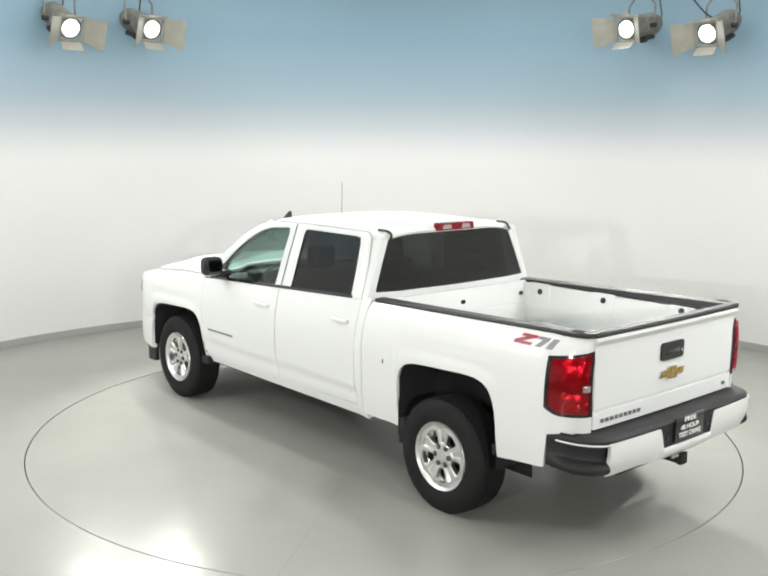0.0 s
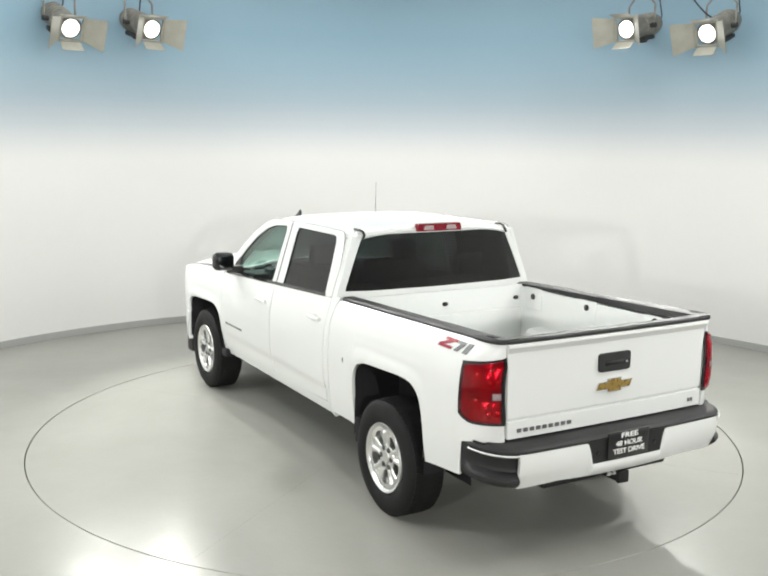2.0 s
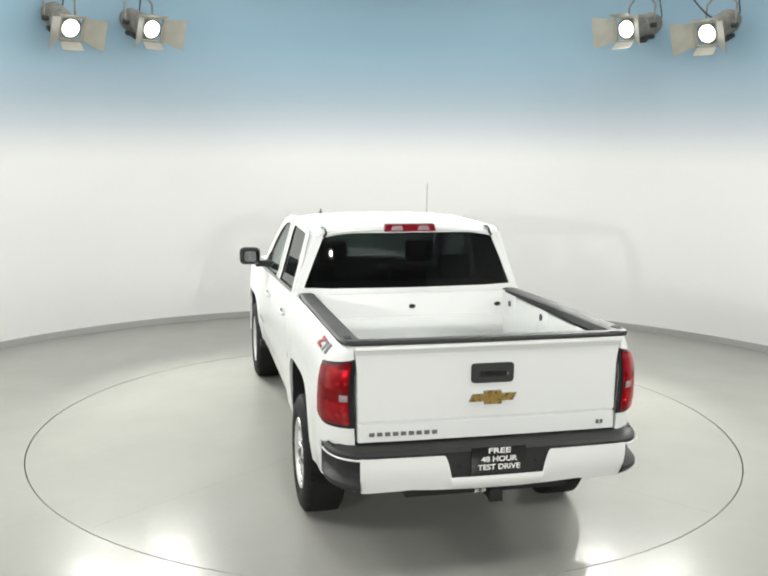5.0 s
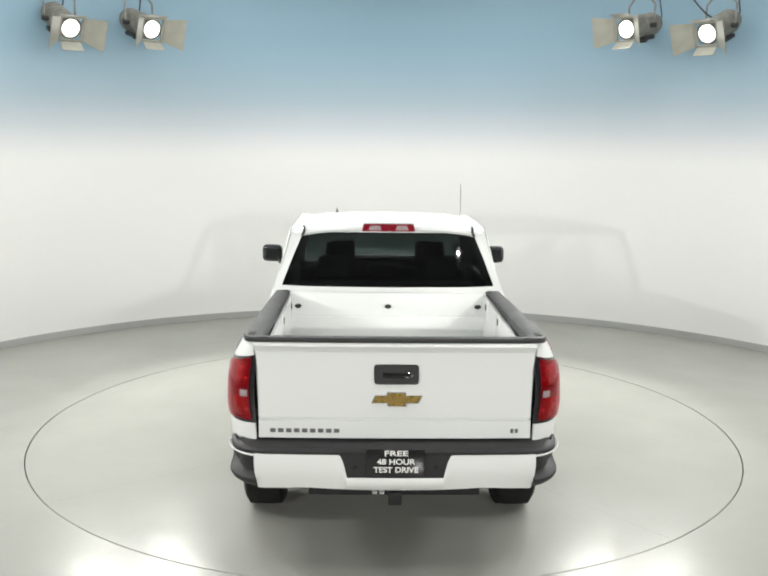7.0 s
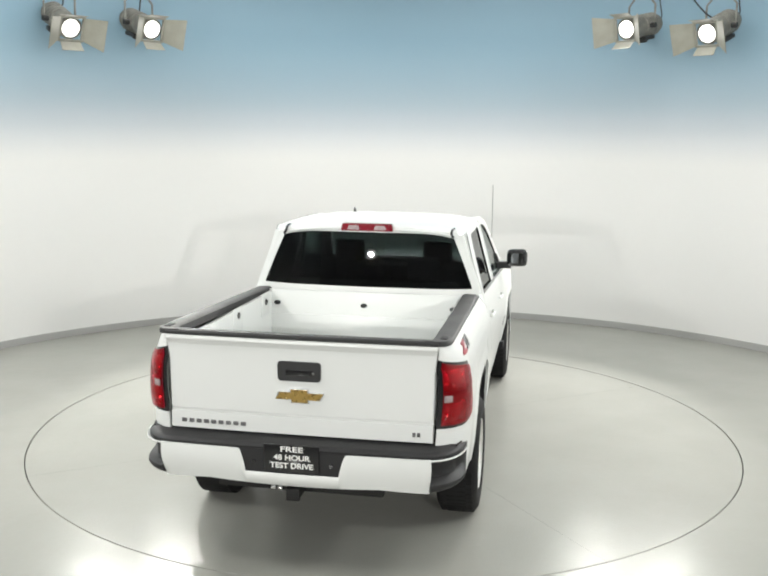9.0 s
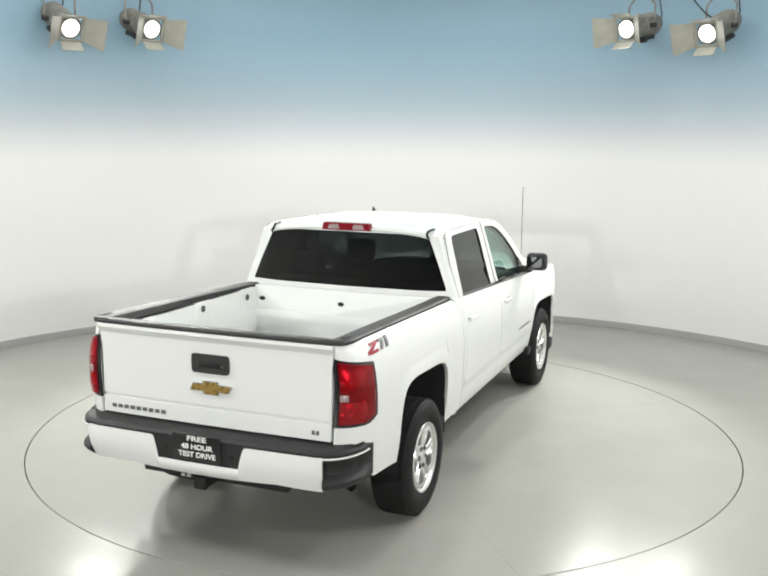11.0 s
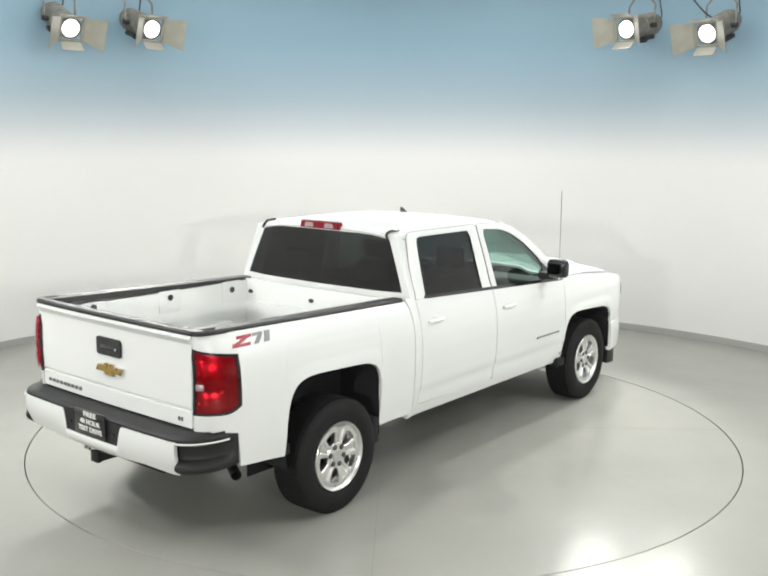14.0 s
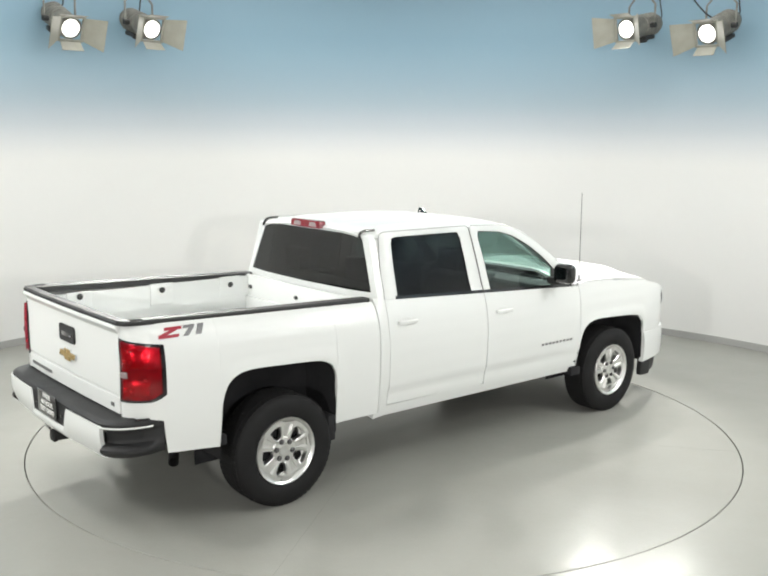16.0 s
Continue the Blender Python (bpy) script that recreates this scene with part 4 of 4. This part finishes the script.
    for s in (1, -1):
        bm = bmesh.new()
        box(bm, 4.15, 4.30, min(s * 0.90, s * 0.955), max(s * 0.90, s * 0.955), 0.25, 0.405, 0.02)
        part("bumper_end_cap", bm, TRIM, fb)
    # whip aerial on the fender, a hair above it
    bm = bmesh.new()
    tube(bm, [(3.33, -0.80, 1.22), (3.33, -0.80, 1.30)], 0.009, 8)
    tube(bm, [(3.33, -0.80, 1.29), (3.32, -0.80, 2.05)], 0.0028, 6)
    tp("whip_aerial", bm, GLOSSY, "thin black whip aerial on the fender")


def wells_and_frame():
    for arch, nm in ((R_ARCH, "rear_wheel_liner"), (F_ARCH, "front_wheel_liner")):
        for s in (1, -1):
            pts = []
            for k in range(33):
                x = arch[0] + arch[1] * 0.995 * -math.cos(k * math.pi / 32)
                z = arch_z(x, arch) - 0.004
                pts.append([(x, s * y, z) for y in (0.965, 0.92, 0.60)] + [(x, s * 0.60, 0.30)])
            for e, k in ((-1, 0), (1, len(pts))):
                x = arch[0] + e * arch[1]
                pts.insert(k, [(x, s * y, 0.44) for y in (0.965, 0.92, 0.60)] + [(x, s * 0.60, 0.30)])
            bm = bmesh.new()
            rows = [[bm.verts.new(p) for p in r] for r in pts]
            grid_faces(bm, rows)
            tp(nm, bm, LINER)
            # mud flaps
            bm = bmesh.new()
            xf = arch[0] + (arch[1] - 0.015 if arch is R_ARCH else -arch[1] + 0.015)
            xb = arch[0] - arch[1]
            if arch is R_ARCH:
                box(bm, xf - 0.05, xf + 0.015, min(s * 0.80, s * 0.962), max(s * 0.80, s * 0.962), 0.38, 0.57, 0.015)
                tp("splash_guard", bm, LINER)
                bm = bmesh.new()
                box(bm, xb - 0.11, xb + 0.06, min(s * 0.74, s * 0.945), max(s * 0.74, s * 0.945), 0.525, 0.60, 0.015)
            else:
                box(bm, xf - 0.10, xf + 0.03, min(s * 0.78, s * 0.965), max(s * 0.78, s * 0.965), 0.42, 0.50, 0.02)
            tp("splash_guard", bm, LINER)
    bm = bmesh.new()
    for s in (1, -1):
        box(bm, -1.0, 4.5, s * 0.42 - 0.05, s * 0.42 + 0.05, 0.45, 0.62, 0.01)
    for x in (-0.6, 0.7, 1.9, 3.0, 4.2):
        box(bm, x - 0.05, x + 0.05, -0.42, 0.42, 0.48, 0.60, 0.01)
    tp("chassis_frame", bm, STEEL)
    bm = bmesh.new()
    tube(bm, [(0, -0.78, 0.395), (0, 0.78, 0.395)], 0.055, 12)
    bmesh.ops.create_uvsphere(bm, u_segments=16, v_segments=10, radius=0.16, matrix=Matrix.Translation((0, 0, 0.395)))
    tp("axle", bm, STEEL)
    bm = bmesh.new()
    tube(bm, [(3.645, -0.78, 0.395), (3.645, 0.78, 0.395)], 0.04, 12)
    tp("axle", bm, STEEL)
    bm = bmesh.new()
    box(bm, 0.85, 3.12, -0.86, 0.86, 0.50, 0.56, 0.01)
    tp("cab_floor", bm, STEEL)
    bm = bmesh.new()
    box(bm, 3.14, 4.5, -0.58, 0.58, 0.45, 1.1, 0.02)
    tp("engine_block", bm, STEEL)
    bm = bmesh.new()
    box(bm, 0.775, 0.83, -0.90, 0.90, 0.48, 0.60, 0.01)
    tp("cab_gap_seal", bm, TRIM)


def wheels():
    T = 0.265 / 2
    bm = bmesh.new()
    prof = [(0.232, -T + 0.02), (0.255, -T + 0.004), (0.30, -T - 0.006), (0.355, -T + 0.0), (0.382, -T + 0.018), (0.394, -T + 0.04), (0.3975, -0.05), (0.399, 0),
            (0.3975, 0.05), (0.394, T - 0.04), (0.382, T - 0.018), (0.355, T), (0.30, T + 0.006), (0.255, T - 0.004), (0.232, T - 0.02)]
    rows = turned(bm, prof, 64)
    tyre_me = mesh_of(bm, "tyre")
    tyre_me.materials.append(RUBBER)
    # shoulder blocks of the tread
    bm = bmesh.new()
    for k in range(60):
        a = 2 * math.pi * k / 60
        for y0, y1, tw in ((-0.105, -0.070, 0), (0.070, 0.105, 0), (-0.062, -0.008, 0.5), (0.008, 0.062, 0.5)):
            aa = a + tw * math.pi / 30
            m = Matrix.Rotation(aa, 4, "Y")
            r1 = 0.3995 if abs(y0 + y1) < 0.1 else 0.3968
            g = bmesh.ops.create_cube(bm, size=1, matrix=m @ Matrix.Translation((0.388, (y0 + y1) / 2, 0)) @ Matrix.Diagonal((2 * (r1 - 0.388), y1 - y0, 0.030, 1)))
    tread_me = mesh_of(bm, "tread")
    tread_me.materials.append(RUBBER)
    bm = bmesh.new()
    rows = turned(bm, [(0.236, T - 0.004), (0.240, T - 0.012), (0.232, T - 0.022), (0.215, T - 0.035), (0.205, 0.02), (0.205, -T + 0.02), (0.235, -T + 0.01), (0.238, -T + 0.004), (0.20, -T + 0.012), (0.198, 0.02), (0.209, T - 0.03), (0.226, T - 0.008)], 64)
    grid_faces(bm, [rows[0], rows[-1]], closed_v=True)
    rim_me = mesh_of(bm, "rim")
    rim_me.materials.append(ALLOY)
    # brake disc and dark back
    bm = bmesh.new()
    rows = turned(bm, [(0.17, 0.0), (0.17, 0.02), (0.06, 0.03)], 40)
    capped(bm, rows)
    disc_me = mesh_of(bm, "brake_disc")
    disc_me.materials.append(LINER)
    # one spoke pointing up (+z): two ridges beside a groove
    FY = T - 0.016
    bm = bmesh.new()
    secs = []
    for r, half, y in ((0.045, 36, FY - 0.026), (0.078, 36, FY - 0.020), (0.087, 35, FY - 0.016), (0.093, 26, FY - 0.013), (0.104, 22.5, FY - 0.010), (0.14, 20.5, FY - 0.006),
                       (0.176, 21.0, FY - 0.004), (0.184, 24, FY - 0.003), (0.1875, 36, FY - 0.003), (0.232, 36.2, FY - 0.005)):
        g = 0.015 if 0.09 < r < 0.19 else 0.003
        sec = []
        for fx, dy in ((-1, -0.045), (-1, -0.007), (-0.84, 0), (-0.50, 0), (-0.30, -g), (0.30, -g), (0.50, 0), (0.84, 0), (1, -0.007), (1, -0.045)):
            th = radians(fx * half)
            sec.append(bm.verts.new((r * math.sin(th), y + (dy if r < 0.186 or dy < -0.02 else dy * 0.15), r * math.cos(th))))
        secs.append(sec)
    grid_faces(bm, secs, closed_v=True)
    capped(bm, secs)
    spoke_me = mesh_of(bm, "spoke", 16)
    spoke_me.materials.append(ALLOY)
    bm = bmesh.new()
    rows = turned(bm, [(0.092, FY - 0.05), (0.092, FY - 0.024), (0.085, FY - 0.017), (0.044, FY - 0.015), (0.041, FY - 0.009), (0.030, FY - 0.008), (0.010, FY - 0.012)], 36)
    capped(bm, rows)
    hub_me = mesh_of(bm, "hub")
    hub_me.materials.append(ALLOY)
    bm = bmesh.new()
    rows = turned(bm, [(0.0185, FY - 0.02), (0.0185, FY - 0.0105), (0.0150, FY - 0.0105), (0.0125, FY - 0.016), (0.0110, FY - 0.006), (0.004, FY - 0.003)], 14)
    capped(bm, rows)
    nut_me = mesh_of(bm, "lug_nut")
    nut_me.materials.append(ALLOY_DARK)
    bm = bmesh.new()
    tube(bm, [(0.0, FY - 0.02, -0.19), (0.0, FY + 0.0, -0.212)], 0.004, 6)
    valve_me = mesh_of(bm, "valve")
    valve_me.materials.append(GLOSSY)

    for x, s, turn in ((0.0, 1, 0), (0.0, -1, -10), (3.645, 1, -6), (3.645, -1, 4)):
        w = new("wheel", rim_me)
        w.parent = TRUCK
        w["label"] = "five-spoke machined alloy wheel with black tyre"
        m = Matrix.Translation(OFF + Vector((x, s * 0.848, 0.3945))) @ pose(0, 0, 0, 0, 0, 0 if s > 0 else 180) @ pose(0, 0, 0, 0, turn, 0)
        w.matrix_basis = m
        for me in (tyre_me, tread_me, disc_me, hub_me, valve_me):
            o = new(me.name, me)
            o.parent = w
        for k in range(5):
            o = new("spoke", spoke_me)
            o.parent, o.matrix_basis = w, pose(0, 0, 0, 0, 72 * k, 0)
        for k in range(6):
            o = new("lug_nut", nut_me)
            o.parent = w
            o.matrix_basis = Matrix.Translation((0.066 * math.sin(radians(60 * k + 30)), 0, 0.066 * math.cos(radians(60 * k + 30))))


def interior():
    def seat(x, y, w):
        bm = bmesh.new()
        box(bm, x, x + 0.52, y - w, y + w, 0.72, 0.90, 0.05, 3)
        s_ = tp("seat", bm, SEAT)
        bm = bmesh.new()
        box(bm, x - 0.10, x + 0.06, y - w, y + w, 0.84, 1.40, 0.06, 3)
        bmesh.ops.rotate(bm, verts=bm.verts[:], cent=(x, y, 0.86), matrix=Matrix.Rotation(radians(-12), 3, "Y"))
        part("seat_back", bm, SEAT, s_)
        for yy in ((y,) if w < 0.4 else (y - 0.42, y + 0.42)):
            bm = bmesh.new()
            box(bm, x - 0.21, x - 0.11, yy - 0.13, yy + 0.13, 1.41, 1.60, 0.04, 3)
            tube(bm, [(x - 0.16, yy - 0.05, 1.30), (x - 0.16, yy - 0.05, 1.45)], 0.008, 6)
            tube(bm, [(x - 0.16, yy + 0.05, 1.30), (x - 0.16, yy + 0.05, 1.45)], 0.008, 6)
            part("headrest", bm, SEAT, s_)
    seat(2.25, 0.40, 0.27)
    seat(2.25, -0.40, 0.27)
    seat(1.22, 0.0, 0.70)
    bm = bmesh.new()
    box(bm, 2.82, 3.20, -0.82, 0.82, 0.85, 1.245, 0.06, 3)
    box(bm, 2.76, 2.95, 0.18, 0.62, 1.12, 1.30, 0.04, 3)
    box(bm, 2.78, 2.92, -0.16, 0.16, 0.95, 1.29, 0.04, 3)
    tp("dashboard", bm, DASH)
    bm = bmesh.new()
    rows = []
    n = 28
    for k in range(n):
        a = 2 * math.pi * k / n
        c = Vector((0, 0.185 * math.cos(a), 0.185 * math.sin(a)))
        d = c.normalized()
        rows.append([bm.verts.new(c + 0.016 * (math.cos(b) * d + math.sin(b) * Vector((1, 0, 0)))) for b in np.linspace(0, 2 * math.pi, 9)[:-1]])
    grid_faces(bm, rows, closed_u=True, closed_v=True)
    box(bm, -0.02, 0.05, -0.17, 0.17, -0.03, 0.03, 0.015)
    box(bm, -0.03, 0.06, -0.07, 0.07, -0.08, 0.06, 0.02)
    bmesh.ops.transform(bm, matrix=pose(2.70, 0.40, 1.17, 0, 22, 0), verts=bm.verts[:])
    tp("steering_wheel", bm, DASH)
    bm = bmesh.new()
    box(bm, 2.45, 2.48, -0.13, 0.13, 1.64, 1.70, 0.012)
    tube(bm, [(2.47, 0, 1.69), (2.52, 0, 1.78)], 0.01, 6)
    tp("cabin_mirror", bm, GLOSSY)


def side_badges():
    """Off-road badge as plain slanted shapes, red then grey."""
    for s in (1, -1):
        x0 = -0.905
        # running towards the front on the right side, towards the back on the left
        def shape(u0, u1, z0, z1, slant, mat, nm):
            def at(u, z):
                x = x0 + 1.13 * u if s < 0 else x0 + 0.31 - 1.13 * u
                return (x, s * (side_y(x, z) + 0.005), z)
            pts = []
            for u in np.linspace(u0, u1, 4):
                pts.append([at(u + slant * (z - 1.30) * 1.0, z) for z in np.linspace(z0, z1, 3)])
            tp(nm, shell(pts, 0.008, (0, 0, 1.2)), mat)
        shape(0.02, 0.125, 1.340, 1.356, 0.5, BADGE_RED, "badge_stroke")
        shape(-0.036, 0.016, 1.312, 1.342, 2.8, BADGE_RED, "badge_stroke")
        shape(0.00, 0.12, 1.296, 1.313, 0.5, BADGE_RED, "badge_stroke")
        shape(0.135, 0.205, 1.340, 1.356, 0.5, BADGE_GREY, "badge_stroke")
        shape(0.150, 0.185, 1.296, 1.341, 1.0, BADGE_GREY, "badge_stroke")
        shape(0.225, 0.262, 1.296, 1.356, 0.5, BADGE_GREY, "badge_stroke")


def fuel_flap():
    pts = [[(x, side_y(x, z) + 0.002, z) for z in np.linspace(0.87, 1.03, 5)] for x in np.linspace(0.50, 0.66, 5)]
    f = tp("fuel_flap", shell(pts, 0.006), WHITE)
    pts = [[(x, side_y(x, z) + 0.0035, z) for z in (0.93, 0.965)] for x in (0.583, 0.592)]
    part("flap_pull", shell(pts, 0.004), GLOSSY, f)


bed_sides()
fuel_flap()
tailgate()
tail_lights()
rear_bumper()
cab()
front_end()
wells_and_frame()
wheels()
interior()
side_badges()

# ------------------------------------------------------------ studio spotlights


def spotlight(place, aim_at, lens_r=0.100, length=0.62, loop=False):
    """A theatre lamp with four barn doors; built along -z, lens at the origin."""
    L = new("studio_spotlight")
    tagged(L, "grey studio spotlight with barn doors, switched on, hanging from above", "spotlight", "studio spotlights")
    L.matrix_world = look(place, aim_at)
    bm = bmesh.new()
    rows = turned(bm, [(0.06, length), (0.11, length - 0.02), (0.128, length - 0.14), (0.128, 0.22), (0.134, 0.18), (0.134, 0.02), (lens_r + 0.012, 0.0), (lens_r + 0.012, 0.05)], 28, "z")
    capped(bm, rows)
    part("housing", bm, LAMP_BODY, L)
    bm = bmesh.new()
    for k in range(5):
        rows = turned(bm, [(0.129, 0.26 + 0.06 * k), (0.139, 0.265 + 0.06 * k), (0.139, 0.285 + 0.06 * k), (0.129, 0.29 + 0.06 * k)], 28, "z")
    part("cooling_fin", bm, LAMP_BODY, L)
    bm = bmesh.new()
    n = 28
    rows = [[bm.verts.new((r * math.cos(2 * math.pi * k / n), r * math.sin(2 * math.pi * k / n), z)) for k in range(n)] for r, z in ((lens_r, 0.004), (lens_r * 0.8, -0.010), (lens_r * 0.4, -0.018))]
    grid_faces(bm, rows, closed_v=True)
    bm.faces.new(rows[-1])
    part("lens", bm, LAMP_GLOW, L)
    # square gel frame round the lens
    bm = bmesh.new()
    for x0, x1, y0, y1 in ((-0.15, 0.15, 0.125, 0.15), (-0.15, 0.15, -0.15, -0.125), (-0.15, -0.125, -0.125, 0.125), (0.125, 0.15, -0.125, 0.125)):
        box(bm, x0, x1, y0, y1, -0.03, 0.01, 0.003, 1)
    part("gel_frame", bm, BARN, L)
    # doors: hinged at the frame, folded outwards
    for ang, w, h, flare_, open_ in ((0, 0.27, 0.26, 0.05, 44), (90, 0.24, 0.12, 0.01, 24), (180, 0.27, 0.26, 0.05, 44), (270, 0.24, 0.13, 0.01, 30)):
        b = solid([(-w / 2, 0, 0), (w / 2, 0, 0), (w / 2 + flare_, 0, -h), (-w / 2 - flare_, 0, -h)], 0.006, (0, 1, 0), 0.002)
        bmesh.ops.transform(b, matrix=pose(0, 0, 0, 0, 0, ang - 90) @ Matrix.Translation((0, 0.143, -0.028)) @ pose(0, 0, 0, open_, 0, 0), verts=b.verts[:])
        part("barn_door", b, BARN, L)
    # rear cap, focus knob and side brackets
    bm = bmesh.new()
    box(bm, -0.10, 0.10, -0.17, -0.12, 0.24, 0.44, 0.012)
    box(bm, -0.03, 0.03, -0.20, -0.16, 0.30, 0.38, 0.008)
    part("focus_slide", bm, CABLE, L)
    for sx in (-1, 1):
        bm = bmesh.new()
        tube(bm, [(sx * 0.14, 0, length * 0.5), (sx * 0.205, 0, length * 0.5)], 0.030, 10)
        part("tilt_knob", bm, CABLE, L)
    # yoke and hanger
    inv = L.matrix_world.inverted()
    bm = bmesh.new()
    mid = Vector((0, 0, length * 0.5))
    wmid = L.matrix_world @ mid
    side = (L.matrix_world.to_3x3() @ Vector((1, 0, 0))).normalized() * 0.185
    top = wmid + Vector((0, 0, 0.34))
    pts = [wmid + side, wmid + side + Vector((0, 0, 0.24)), top + side * 0.5, top - side * 0.5, wmid - side + Vector((0, 0, 0.24)), wmid - side]
    tube(bm, [inv @ p for p in pts], 0.013, 6)
    part("yoke", bm, LAMP_BODY, L)
    bm = bmesh.new()
    tube(bm, [inv @ top, inv @ Vector((top.x, top.y, CEIL - 0.001))], 0.017, 8)
    part("hanger", bm, CABLE, L)
    bm = bmesh.new()
    back = wmid + (L.matrix_world.to_3x3() @ Vector((0, 0, 1))) * length * 0.4
    p = [back, back + Vector((0.05, 0.05, -0.04)), back + Vector((0.12, 0.05, 0.1)), Vector((top.x + 0.10, top.y + 0.02, CEIL - 0.05)), Vector((top.x + 0.05, top.y, CEIL - 0.001))]
    tube(bm, [inv @ q for q in p], 0.009, 6)
    part("cable", bm, CABLE, L)
    if loop:
        a, z = back + Vector((0, 0, 0.05)), Vector((place[0] - 0.62, place[1], CEIL - 0.001))
        pts = [a.lerp(z, t) + Vector((0, 0, -0.30 * math.sin(math.pi * t ** 0.8))) for t in np.linspace(0, 1, 14)]
        bm = bmesh.new()
        tube(bm, [inv @ q for q in pts], 0.009, 6)
        part("cable", bm, CABLE, L)
    return L


for place, way, target, power, wide, soft_r in SPOTS:
    spotlight(place, Vector(place) + Vector(way), loop=place[0] > 3.3 and place[1] > 0)


# ------------------------------------------------------------ what turns
def motions():
    turn = [(0, 131.0), (2, 119.74), (4, 108.39), (6, 96.98), (8, 85.55), (10, 74.11), (12, 62.70), (14, 51.34), (16, 40.06)]
    for thing in (TRUCK, TABLE):
        walk(thing, [(t, pose(0, 0, 0, 0, 0, a)) for t, a in turn])


motions()
